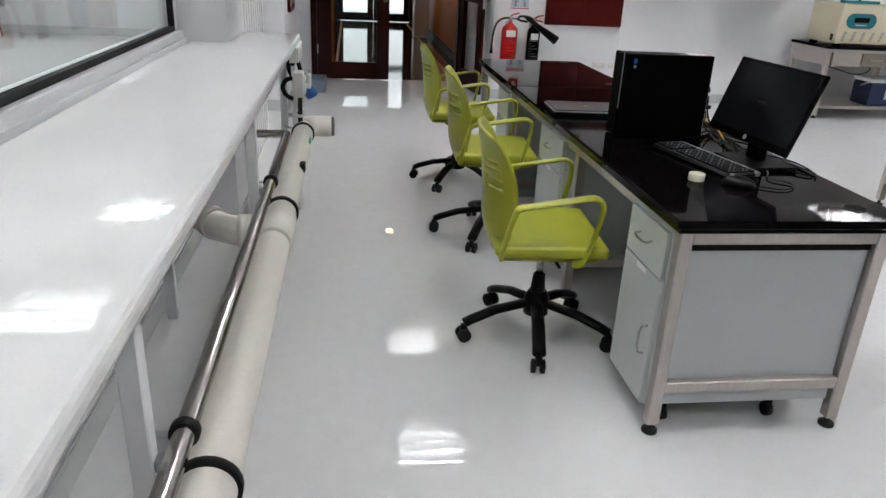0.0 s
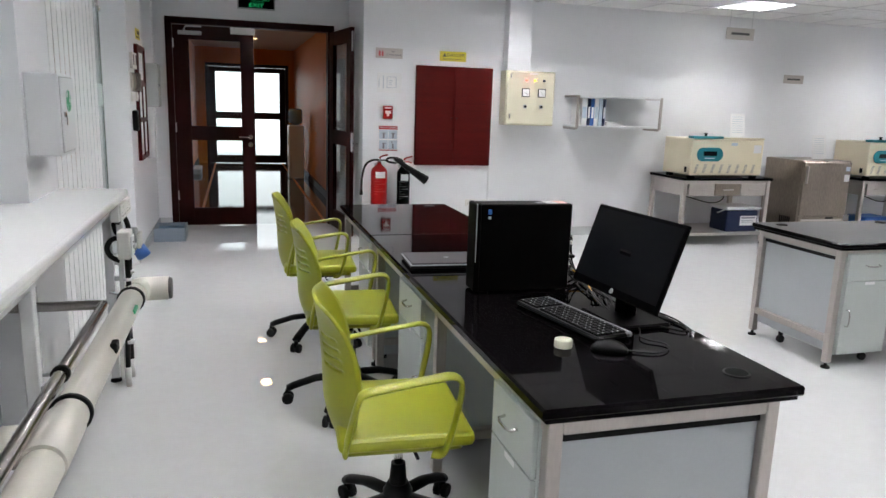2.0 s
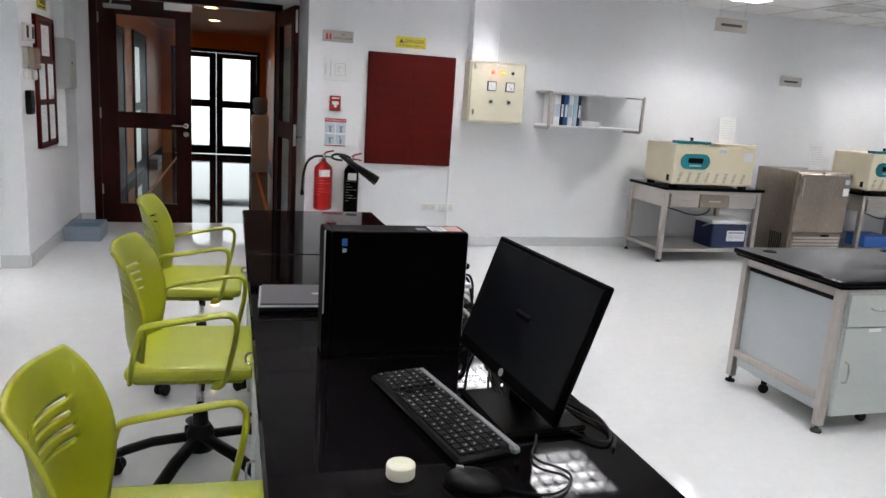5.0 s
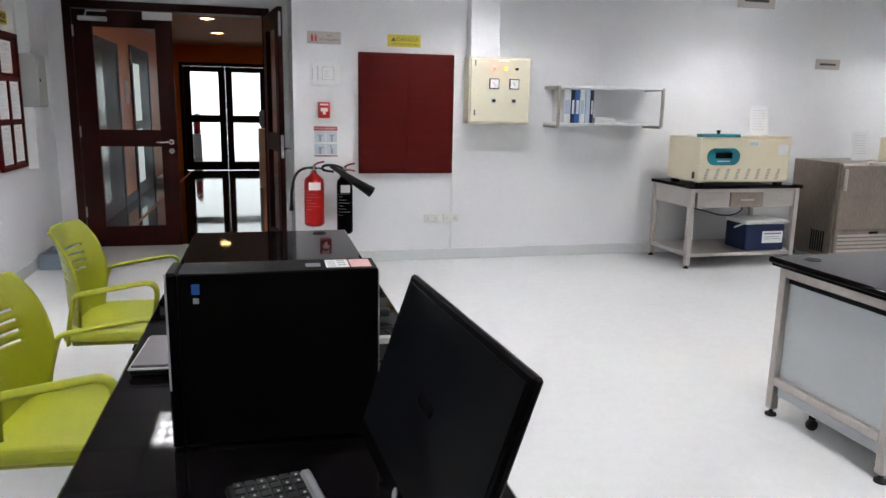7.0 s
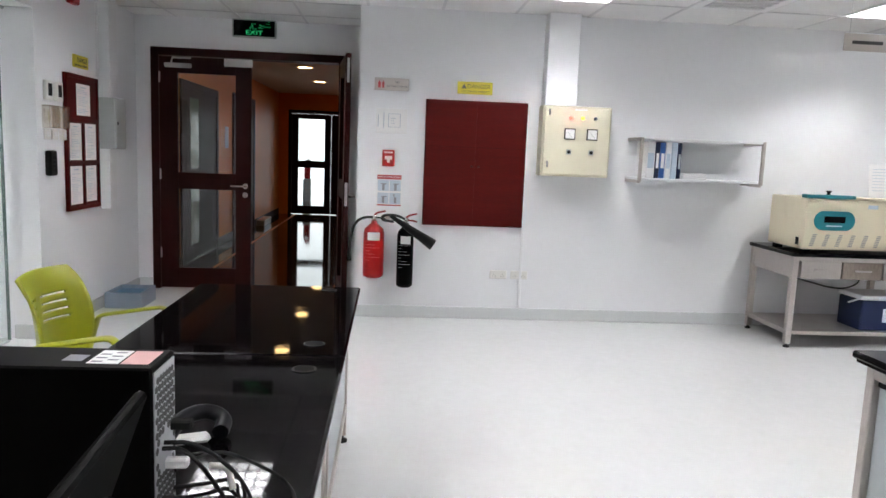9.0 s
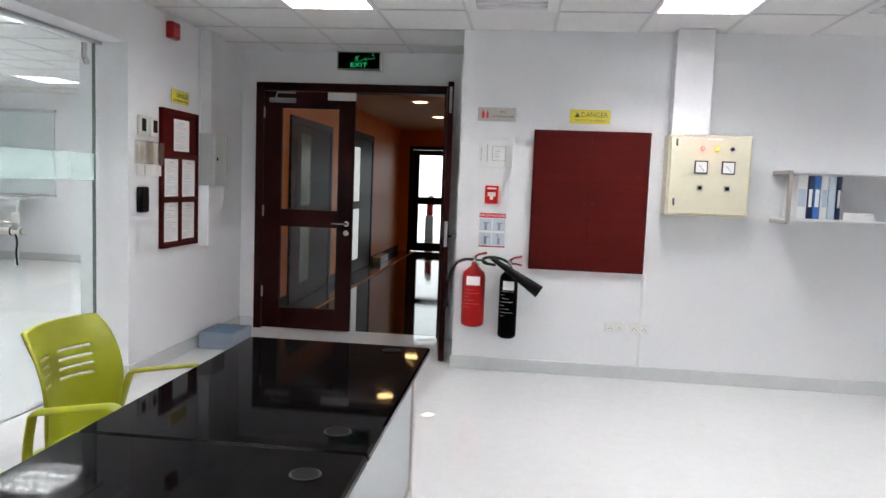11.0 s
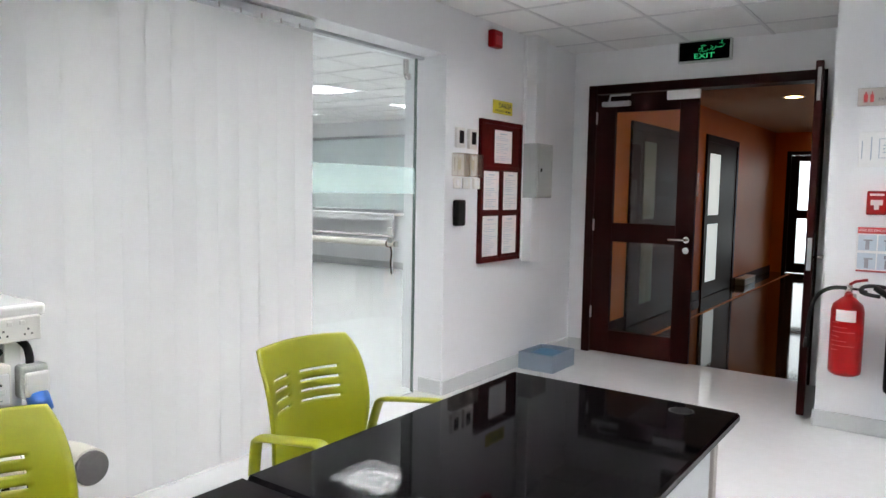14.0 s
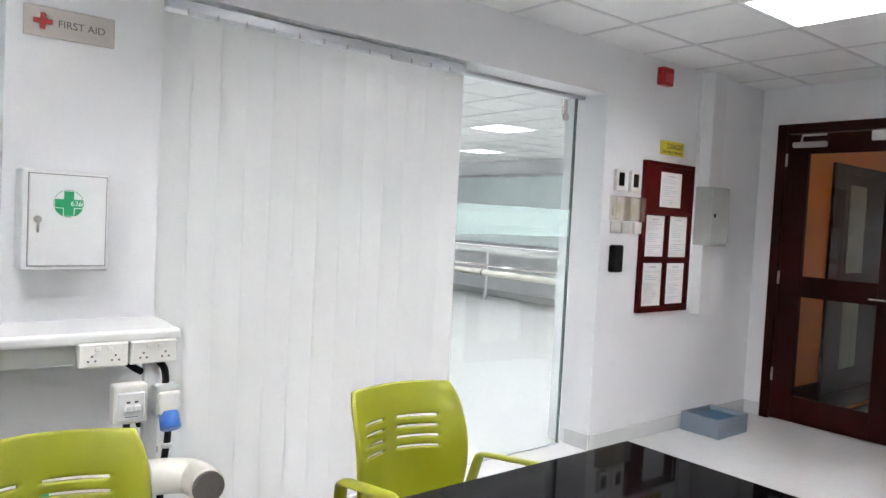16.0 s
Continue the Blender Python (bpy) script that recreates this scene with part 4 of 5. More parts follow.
part("foot", box(0.02, 0.34, 0.02, 0.22, 0, 0.0038, 0), RUBBER, lp)

cab = thing("desk_cables", pose(0, 0, 0.75), "tangle of black cables behind the computer", "cables")
rng = random.Random(4)
for k in range(9):
    y0, z0 = 1.045 + 0.010 * k, 0.05 + 0.18 * rng.random()
    a = rng.random()
    pts = [(0.552, y0, z0), (0.585 + 0.03 * a, y0 + 0.03, z0 * 0.95), (0.60 + 0.06 * rng.random(), 1.16 + 0.14 * a, 0.04 + 0.03 * rng.random()), (0.63 + 0.09 * rng.random(), 1.08 + 0.2 * rng.random(), 0.006),
           (0.57 + 0.10 * rng.random(), 0.92 + 0.1 * rng.random(), 0.006), (0.55 + 0.10 * rng.random(), 0.78 + 0.08 * rng.random(), 0.02 * rng.random() + 0.006), (0.545, 0.64 + 0.05 * rng.random(), 0.008)]
    part("cable", tube(pts, 0.0035, 8, smooth=3), RUBBER, cab)
part("cable", tube([(0.40, 0.34, 0.006), (0.50, 0.28, 0.005), (0.58, 0.36, 0.005), (0.50, 0.42, 0.008), (0.56, 0.50, 0.006), (0.60, 0.66, 0.02)], 0.0025, 8, smooth=3), RUBBER, cab, "thin black mouse cable")
part("cable", tube([(0.60, 0.80, 0.006), (0.72, 0.70, 0.01), (0.745, 0.55, 0.008), (0.70, 0.44, 0.006), (0.64, 0.52, 0.008)], 0.003, 8, smooth=3), RUBBER, cab)
part("cable", tube([(0.555, 1.10, 0.055), (0.58, 1.16, 0.06), (0.63, 1.19, 0.05), (0.665, 1.13, 0.035), (0.65, 1.04, 0.015), (0.62, 0.95, 0.006), (0.60, 0.88, 0.006)], 0.0035, 8, smooth=3), YCABLE, cab, "yellow network cable")
part("cable", tube([(0.56, 1.12, 0.15), (0.60, 1.20, 0.15), (0.63, 1.30, 0.09), (0.70, 1.36, 0.02), (0.73, 1.28, 0.006), (0.69, 1.16, 0.006), (0.62, 1.10, 0.006), (0.60, 0.95, 0.006)], 0.0032, 8, smooth=3), RUBBER, cab)
part("cable", tube([(0.62, 1.28, 0.05), (0.66, 1.15, 0.012), (0.71, 1.0, 0.006), (0.757, 0.90, 0.004), (0.775, 0.86, -0.06), (0.78, 0.84, -0.4), (0.74, 0.85, -0.73)], 0.0032, 8, smooth=3), RUBBER, cab, "black cable hanging over the desk edge")
part("cable", tube([(0.60, 0.92, 0.03), (0.63, 0.80, 0.010), (0.70, 0.62, 0.006), (0.74, 0.50, 0.006), (0.70, 0.44, 0.006)], 0.0030, 8, smooth=3), RUBBER, cab)
for pts in ([(0.60, 1.17, 0.135), (0.625, 1.19, 0.125), (0.635, 1.18, 0.09)], [(0.575, 1.13, 0.10), (0.60, 1.14, 0.085), (0.62, 1.13, 0.055)]):
    part("sleeve", tube(pts, 0.0055, 10, smooth=1), PLASTIC, cab, "grey white cable sleeve")
for k in range(3):
    part("plug", box(0.553, 0.59, 1.055 + 0.025 * k, 1.072 + 0.025 * k, 0.12 + 0.05 * k, 0.135 + 0.05 * k, 0.003), PLASTIC if k == 1 else RUBBER, cab)
hs = thing("barcode_scanner", pose(0.455, 1.56, 0.75, 0, 0, 20), "black curved handheld scanner with cream underside on desk", "scanner")
part("shell", tube([(-0.05, -0.02, 0.02), (-0.01, 0.05, 0.045), (0.05, 0.09, 0.045), (0.09, 0.06, 0.03), (0.07, 0.0, 0.022)], 0.018, 12, smooth=2), GLOSSBLACK, hs)
part("underside", box(-0.04, 0.05, -0.01, 0.03, 0.004, 0.02, 0.008), PLASTIC, hs, "cream plastic underside")


# ---- north wall fittings ----
def plate(name, x0, x1, z0, z1, material, label, category, y=YN, t=0.006, group=""):
    s = thing(name, pose(x0, y, z0), label, category, group)
    part("plate", box(0, x1 - x0, -t, 0, 0, z1 - z0, 0.0015), material, s)
    return s


def bars(parent, spots, material, y, name="print", t=0.0006):
    bm = bmesh.new()
    for x0, x1, z0, z1 in spots:
        box(x0, x1, y - t, y, z0, z1, 0, bm)
    return part(name, bm, material, parent)


s = plate("extinguisher_sign", 0.725, 1.005, 1.89, 1.99, SIGNGREY, "satin plate reading FIRE EXTINGUISHER with red symbols", "sign")
bars(s, [(0.03, 0.05, 0.02, 0.065), (0.036, 0.044, 0.065, 0.08), (0.062, 0.08, 0.02, 0.065), (0.068, 0.074, 0.065, 0.08)], REDPLAIN, -0.006, "symbol")
words("FIRE", 0.022, DARKINK, s, pose(0.185, -0.0065, 0.066) @ NORTH)
words("EXTINGUISHER", 0.022, DARKINK, s, pose(0.185, -0.0065, 0.034) @ NORTH, wide=0.165)
s = plate("danger_sign", 1.405, 1.695, 1.89, 1.99, YELLOW, "yellow DANGER sign with black lettering on wall", "sign", group="danger signs")
words("DANGER", 0.05, DARKINK, s, pose(0.175, -0.0065, 0.062) @ NORTH, wide=0.19)
words("ELECTRICAL HAZARD", 0.022, DARKINK, s, pose(0.15, -0.0065, 0.022) @ NORTH, wide=0.23)
tb = bmesh.new()
v = [tb.verts.new(q) for q in ((0.03, -0.0066, 0.044), (0.075, -0.0066, 0.044), (0.0525, -0.0066, 0.082))]
tb.faces.new(v)
part("triangle", tb, DARKINK, s, "black warning triangle")
s = plate("evacuation_plan", 0.745, 1.0, 1.545, 1.745, PAPER, "framed white evacuation plan sheet on wall", "notice", t=0.003)
bars(s, [(0.015, 0.02, 0.05, 0.15), (0.06, 0.066, 0.04, 0.17), (0.10, 0.104, 0.05, 0.16), (0.10, 0.20, 0.05, 0.053), (0.10, 0.20, 0.157, 0.16), (0.196, 0.20, 0.05, 0.16), (0.12, 0.16, 0.12, 0.124), (0.12, 0.15, 0.10, 0.104), (0.12, 0.155, 0.08, 0.084)], PLANINK, -0.003, "plan_lines")
s = thing("fire_call_point", pose(0.805, YN, 1.275), "red fire alarm call point box on wall", "alarm")
part("box", box(0, 0.10, -0.045, 0, 0, 0.135, 0.008, None, 2), RED, s)
bars(s, [(0.02, 0.08, 0.055, 0.085), (0.038, 0.062, 0.03, 0.055), (0.015, 0.085, 0.108, 0.12)], PAPER, -0.045, "white_print")
s = plate("extinguisher_poster", 0.765, 0.972, 0.945, 1.205, PAPER, "printed fire extinguisher instruction poster with four pictures", "poster", t=0.003)
bars(s, [(0.004, 0.203, 0.222, 0.258)], REDPLAIN, -0.003, "red_band")
bars(s, [(0.004, 0.203, 0.002, 0.012)], REDPLAIN, -0.003, "red_band")
words("FIRE EXTINGUISHER", 0.02, PAPER, s, pose(0.103, -0.0038, 0.24) @ NORTH, wide=0.185)
for q in ((0.008, 0.10, 0.125, 0.215), (0.107, 0.199, 0.125, 0.215), (0.008, 0.10, 0.018, 0.11), (0.107, 0.199, 0.018, 0.11)):
    bars(s, [q], PALEBLUE, -0.003, "picture")
for q, r in (((0.045, 0.065, 0.13, 0.18), (0.035, 0.08, 0.18, 0.188)), ((0.145, 0.165, 0.13, 0.18), (0.135, 0.18, 0.18, 0.188)), ((0.045, 0.065, 0.024, 0.074), (0.04, 0.085, 0.074, 0.082)), ((0.145, 0.165, 0.024, 0.074), (0.14, 0.15, 0.08, 0.1))):
    bars(s, [q, r], INK, -0.0036, "picture_mark")

cbt = thing("wall_cabinet", pose(1.15, YN, 0.80), "red brown wooden hatch cabinet with two doors", "cabinet")
part("frame", box(0, 0.845, -0.035, 0, 0, 1.035, 0.004), REDWOOD, cbt)
for k in (0, 1):
    d = part("door", box(0.012 + 0.411 * k, 0.421 + 0.411 * k, -0.042, -0.0353, 0.012, 1.023, 0.002), REDWOOD, cbt, "red brown door panel")
    part("knob", lathe([(0.006, 0), (0.006, 0.01), (0.01, 0.014), (0.008, 0.02)], 14, None, pose(0.395 + 0.055 * k, -0.042, 0.50, 90, 0, 0)), BLACK, d, "small dark knob")
    part("groove", box(0.02 + 0.411 * k, 0.413 + 0.411 * k, -0.0428, -0.0421, 0.655, 0.658, 0), MAHOG, d, "fine dark joint line")


def extinguisher(m, z1, material, r, label, co2):
    e = thing("fire_extinguisher", m, label, "extinguisher", "fire extinguishers")
    part("cylinder", lathe([(r * 0.7, 0), (r * 0.95, 0.012), (r, 0.03), (r, z1 - 0.07), (r * 0.9, z1 - 0.035), (r * 0.45, z1), (0.022, z1 + 0.012), (0.022, z1 + 0.03)], 28), material, e)
    part("valve", lathe([(0.02, z1 + 0.031), (0.02, z1 + 0.07), (0.012, z1 + 0.078)], 14), CHROME, e, "metal valve head")
    part("lever", tube([(0.0, 0, z1 + 0.078), (0.03, 0, z1 + 0.098), (0.09, 0, z1 + 0.112)], 0.008, 8), RED, e, "red squeeze lever")
    part("grip", tube([(0.0, 0, z1 + 0.055), (0.05, 0, z1 + 0.055), (0.09, 0, z1 + 0.045)], 0.007, 8), BLACK if not co2 else RED, e, "carry grip")
    lb = bmesh.new()
    seg = 18
    for zz0, zz1 in ((0.30 * z1, 0.80 * z1),):
        for k in range(seg):
            a, b = math.radians(-150 + 120 * k / seg), math.radians(-150 + 120 * (k + 1) / seg)
            lb.faces.new([lb.verts.new((math.cos(q) * (r + 0.0008), math.sin(q) * (r + 0.0008), z)) for q, z in ((a, zz0), (b, zz0), (b, zz1), (a, zz1))])
    part("label_sleeve", lb, RED if not co2 else CASEBLACK, e, "printed label sleeve")
    pb = bmesh.new()
    for k in range(9):
        z = 0.34 * z1 + k * 0.026
        a0, a1 = math.radians(-140), math.radians(-140 + (30 + 28 * ((k * 5) % 3)))
        for j in range(6):
            a, b = a0 + (a1 - a0) * j / 6, a0 + (a1 - a0) * (j + 0.9) / 6
            pb.faces.new([pb.verts.new((math.cos(q) * (r + 0.0016), math.sin(q) * (r + 0.0016), zz)) for q, zz in ((a, z), (b, z), (b, z + 0.003), (a, z + 0.003))])
    part("print", pb, SILVER if co2 else REDPRINT, e, "rows of fine pale print")["kind"] = "stuff"
    wb = bmesh.new()
    zt = 0.82 * z1
    for j in range(8):
        a, b = math.radians(-125 + 70 * j / 8), math.radians(-125 + 70 * (j + 1) / 8)
        wb.faces.new([wb.verts.new((math.cos(q) * (r + 0.0022), math.sin(q) * (r + 0.0022), zz)) for q, zz in ((a, zt - 0.045), (b, zt - 0.045), (b, zt + 0.02), (a, zt + 0.02))])
    part("inspection_tag", wb, PAPER, e, "white inspection tag")
    part("bracket", box(-0.03, 0.03, r - 0.01, 0.118, z1 - 0.02, z1 + 0.02, 0.003), ALU, e, "wall bracket")
    return e


e = extinguisher(pose(0.755, YN - 0.12, 0.36), 0.44, RED, 0.085, "red powder fire extinguisher hung on the wall", False)
part("hose", tube([(-0.015, -0.01, 0.50), (-0.09, -0.04, 0.50), (-0.16, -0.05, 0.45), (-0.19, -0.05, 0.33), (-0.195, -0.05, 0.20)], 0.011, 10, smooth=3), RUBBER, e, "black rubber hose")
part("nozzle", lathe([(0.012, 0), (0.018, -0.05), (0.016, -0.06)], 12, None, pose(-0.195, -0.05, 0.20)), BLACK, e, "black nozzle")
e = extinguisher(pose(1.015, YN - 0.12, 0.285), 0.50, CASEBLACK, 0.068, "black carbon dioxide fire extinguisher with flared horn", True)
part("swivel_arm", tube([(0, 0, 0.56), (-0.08, -0.03, 0.60), (-0.19, -0.06, 0.60), (-0.20, -0.09, 0.56), (-0.10, -0.1, 0.55)], 0.011, 10, smooth=3), RUBBER, e, "black curved hose")
part("horn", lathe([(0.016, 0), (0.02, 0.08), (0.03, 0.20), (0.048, 0.42), (0.044, 0.42), (0.026, 0.20)], 20, None, pose(-0.13, -0.10, 0.60, 0, 123, 0)), BLACK, e, "black flared horn")

pnl = thing("control_panel", pose(2.095, YN + 0.075, 1.25), "beige electrical control panel with pilot lamps and gauges", "control panel")
part("case", box(0, 0.57, -0.235, -0.076, 0, 0.57, 0.006), PANELC, pnl)
d = part("door", box(0.012, 0.558, -0.255, -0.2353, 0.012, 0.558, 0.006), PANELC, pnl, "beige panel door")
for x, mt, lab in ((0.23, LAMPRED, "lit red pilot lamp"), (0.325, LAMPAMBER, "lit amber pilot lamp"), (0.43, BLUE, "dark blue pilot lamp")):
    lp_ = part("lamp_ring", lathe([(0.016, 0), (0.016, 0.008)], 18, None, pose(x, -0.255, 0.475, 90, 0, 0)), CHROME, d)
    part("lamp", lathe([(0.011, 0), (0.011, 0.016), (0.007, 0.02)], 16, None, pose(x, -0.2632, 0.475, 90, 0, 0)), mt, lp_, lab)
for x in (0.225, 0.41):
    gg = part("gauge", box(x - 0.045, x + 0.045, -0.268, -0.2553, 0.30, 0.39, 0.003), BLACK, d, "square gauge with black rim")
    part("gauge_face", box(x - 0.037, x + 0.037, -0.2695, -0.2682, 0.308, 0.382, 0), PAPER, gg, "white gauge face")
    part("needle", tube([(x + 0.02, -0.2702, 0.318), (x - 0.018, -0.2702, 0.36)], 0.0012, 6), DARKINK, gg)
    kn = part("knob_plate", box(x - 0.02, x + 0.02, -0.26, -0.2553, 0.18, 0.22, 0.002), GREYBOX, d)
    part("knob", lathe([(0.014, 0), (0.012, 0.02)], 16, None, pose(x, -0.26, 0.2, 90, 0, 0)), BLACK, kn, "black rotary switch")
for z in (0.07, 0.49):
    part("lock", box(0.045, 0.06, -0.262, -0.2553, z, z + 0.05, 0.002), CHROME, d, "small steel lock")
part("name_strip", box(0.26, 0.36, -0.2566, -0.2553, 0.535, 0.55, 0), PAPER, d)
setting("trim_trunking", box(2.11, 2.37, YN - 0.15, YN, 1.8205, ZC, 0.004), WALL, "white boxed cable riser above the panel")
setting("trim_conduit", box(1.995, 2.02, YN - 0.014, YN, 0.10, 0.80, 0.003), WHITE, "slim white cable trunking")
for x in (1.745, 1.925):
    s = thing("wall_socket", pose(x, YN, 0.355), "white double wall socket outlet", "socket", "wall sockets")
    part("plate", box(0, 0.146, -0.012, 0, 0, 0.072, 0.004), PLASTIC, s)
    pb = bmesh.new()
    for j in (0.037, 0.109):
        for dx, dz in ((0, 0.036), (-0.011, 0.022), (0.011, 0.022)):
            box(j + dx - 0.003, j + dx + 0.003, -0.0126, -0.012, dz - 0.003, dz + 0.003, 0, pb)
    part("pin_holes", pb, DARKINK, s)

SHX = 2.865
sh = thing("wall_shelf", pose(SHX, YN, 1.25), "white wall shelf in a slim steel frame", "shelf")
part("board", box(0.0, 1.04, -0.31, -0.002, 0, 0.018, 0.002), WHITE, sh, "white shelf board")
for x in (0.0, 1.015):
    part("bracket", box(x, x + 0.025, -0.335, -0.311, -0.01, 0.34, 0.002), STEEL, sh, "square steel upright")
    part("bracket_arm", box(x, x + 0.025, -0.31, -0.001, 0.315, 0.34, 0.002), STEEL, sh)
    part("bracket_arm", box(x, x + 0.025, -0.31, -0.001, -0.026, -0.001, 0.002), STEEL, sh)
part("top_rail", box(0.026, 1.014, -0.335, -0.315, 0.322, 0.34, 0.002), WHITE, sh, "slim top rail")
part("glass_top", box(0.026, 1.014, -0.31, -0.01, 0.328, 0.334, 0), WHITE, sh, "thin white top board")
x = 0.07
for w, mt, lab in ((0.07, PAPER, "white lever arch file standing on shelf"), (0.04, BLUE, "dark blue lever arch file standing on shelf"), (0.045, BRIGHTBLUE, "blue lever arch file standing on shelf"),
                   (0.05, PAPER, "white ring binder standing on shelf"), (0.05, PALEBLUE, "pale ring binder standing on shelf"), (0.035, BLUE, "dark blue ring binder standing on shelf")):
    f = thing("file_binder", pose(SHX + x, YN - 0.30, 1.2682), lab, "binder", "binders on the shelf")
    part("cover", box(0, w - 0.003, 0, 0.25, 0, 0.29, 0.004), mt, f)
    part("spine_label", box(0.008, w - 0.011, -0.001, -0.0002, 0.08, 0.2, 0), PAPER if mt in (BLUE, BRIGHTBLUE) else PALEBLUE, f, "spine label")
    x += w
for k in range(4):
    p = thing("paper_stack", pose(SHX + x + 0.02, YN - 0.30, 1.2682 + 0.012 * k, 0, 0, 2 * k - 3), "low pile of white papers on shelf", "papers", "papers on the shelf")
    part("sheets", box(0, 0.20, 0, 0.28, 0, 0.0115, 0.001), PAPER, p)

for x, y, z, w, lab in ((5.76, YN, 1.83, 0.29, "grey engraved room sign on wall"),):
    s = plate("wall_sign", x, x + w, z, z + 0.1, SIGNGREY, lab, "sign")
    bars(s, [(0.05, 0.24, 0.04, 0.06)], DARKINK, -0.006)
hsn = thing("hanging_sign", pose(3.50, 4.18, 2.09), "grey engraved sign hanging from the ceiling", "sign")
part("plate", box(0, 0.29, -0.003, 0.003, 0, 0.10, 0.001), SIGNGREY, hsn)
bars(hsn, [(0.05, 0.24, 0.04, 0.06)], DARKINK, -0.003)
for x in (0.03, 0.26):
    part("wire", tube([(x, 0, 0.10), (x, 0, ZC - 2.09)], 0.0012, 6), ALU, hsn)


# ---- steel tables with equipment ----
def steel_table(m, label):
    t = thing("steel_table", m, label, "table", "steel equipment tables")
    L, D, H = 1.12, 0.66, 0.75
    part("top", box(-0.02, L + 0.02, -0.02, D, H - 0.03, H, 0.006), GRANITE, t, "black granite top")
    for x in (0, L - 0.045):
        for y in (0, D - 0.05):
            lg = part("leg", box(x, x + 0.045, y, y + 0.045, 0.03, H - 0.0305, 0.003), STEEL, t, "brushed steel leg")
            part("foot", lathe([(0.024, 0), (0.024, 0.01), (0.01, 0.014), (0.01, 0.03)], 12, None, pose(x + 0.022, y + 0.022, 0)), RUBBER, lg)
    part("rail", box(0.046, L - 0.046, 0.004, 0.04, H - 0.065, H - 0.031, 0.002), STEEL, t)
    part("side_rail", box(0.004, 0.04, 0.046, D - 0.051, H - 0.065, H - 0.031, 0.002), STEEL, t)
    part("side_panel", box(0.012, 0.03, 0.046, D - 0.051, H - 0.20, H - 0.066, 0.002), STEEL, t)
    part("lower_shelf", box(0.046, L - 0.046, 0.0, D - 0.01, 0.105, 0.135, 0.003), STEEL, t, "steel lower shelf")
    part("shelf_end", box(0.004, 0.045, 0.046, D - 0.051, 0.105, 0.14, 0.002), STEEL, t)
    for k in range(3):
        x = 0.07 + k * 0.335
        dr = part("drawer", box(x, x + 0.325, 0.002, 0.40, H - 0.20, H - 0.066, 0.003), STEEL if k != 1 else DARKSTEEL, t, "steel drawer")
        part("drawer_grip", box(x + 0.1, x + 0.235, -0.006, 0.0015, H - 0.14, H - 0.125, 0.002), STEEL, dr)
    return t


def incubator(m):
    i = thing("incubator", m, "cream laboratory incubator with teal control window", "incubator", "cream incubators")
    W, D, H = 0.93, 0.52, 0.42
    part("body", box(0, W, 0, D, 0.02, H, 0.012, None, 2), CREAM, i)
    part("lid_strip", box(0.0, W * 0.42, -0.006, 0.08, H + 0.0002, H + 0.028, 0.004), TEAL, i, "teal strip on the lid edge")
    part("lid_strip", box(W * 0.42 + 0.002, W, -0.004, 0.08, H + 0.0002, H + 0.016, 0.004), CREAM, i, "cream lid edge")
    part("knob", lathe([(0.016, 0), (0.012, 0.012), (0.02, 0.024), (0.018, 0.032)], 16, None, pose(W * 0.22, 0.06, H + 0.028)), BLACK, i, "black lid knob")
    pb = bmesh.new()
    n = 40
    vs = []
    for k in range(n):
        a = 2 * math.pi * k / n
        cx = 0.09 if math.cos(a) > 0 else -0.09
        vs.append((0.235 + cx + 0.075 * math.cos(a), 0.25 + 0.075 * math.sin(a)))
    lo, hi = [pb.verts.new((x, -0.001, z)) for x, z in vs], [pb.verts.new((x, -0.008, z)) for x, z in vs]
    pb.faces.new(hi)
    for k in range(n):
        pb.faces.new((lo[k], lo[(k + 1) % n], hi[(k + 1) % n], hi[k]))
    cw = part("control_window", pb, TEAL, i, "teal rounded control window")
    part("display", box(0.15, 0.32, -0.0095, -0.0082, 0.235, 0.285, 0), GLOSSBLACK, cw, "dark display")
    part("caption", box(0.17, 0.30, -0.0092, -0.0082, 0.205, 0.215, 0), PALEBLUE, cw)
    for g_ in range(8):
        vb = bmesh.new()
        for k in range(7):
            x = 0.05 + g_ * 0.105
            box(x + 0.004 * k, x + 0.034 + 0.004 * k, -0.0012, 0.0, 0.05 + k * 0.014, 0.057 + k * 0.014, 0, vb)
        part("vent_slot_row", vb, GREYPVC, i, "row of dark vent slots")
    part("rating_plate", box(0.80, 0.90, -0.0012, -0.0002, 0.27, 0.36, 0), PAPER, i, "white rating plate")
    part("side_switch", box(-0.003, -0.0002, 0.06, 0.10, 0.05, 0.11, 0), BLACK, i, "black side switch")
    part("small_label", box(0.50, 0.58, -0.0012, -0.0002, 0.35, 0.38, 0), PALEBLUE, i)
    for x in (0.03, W - 0.09):
        for y in (0.03, D - 0.09):
            part("foot", box(x, x + 0.06, y, y + 0.06, 0, 0.0195, 0.003), RUBBER, i)
    return i


def sheet(m):
    p = thing("paper_sheet", m, "white instruction sheet standing upright against the wall", "paper", "upright sheets")
    part("sheet", box(0, 0.20, 0, 0.002, 0, 0.28, 0), PAPER, p)
    bars(p, [(0.03, 0.17, 0.24 - 0.025 * k, 0.244 - 0.025 * k) for k in range(8)], PALEBLUE, -0.0002)
    return p


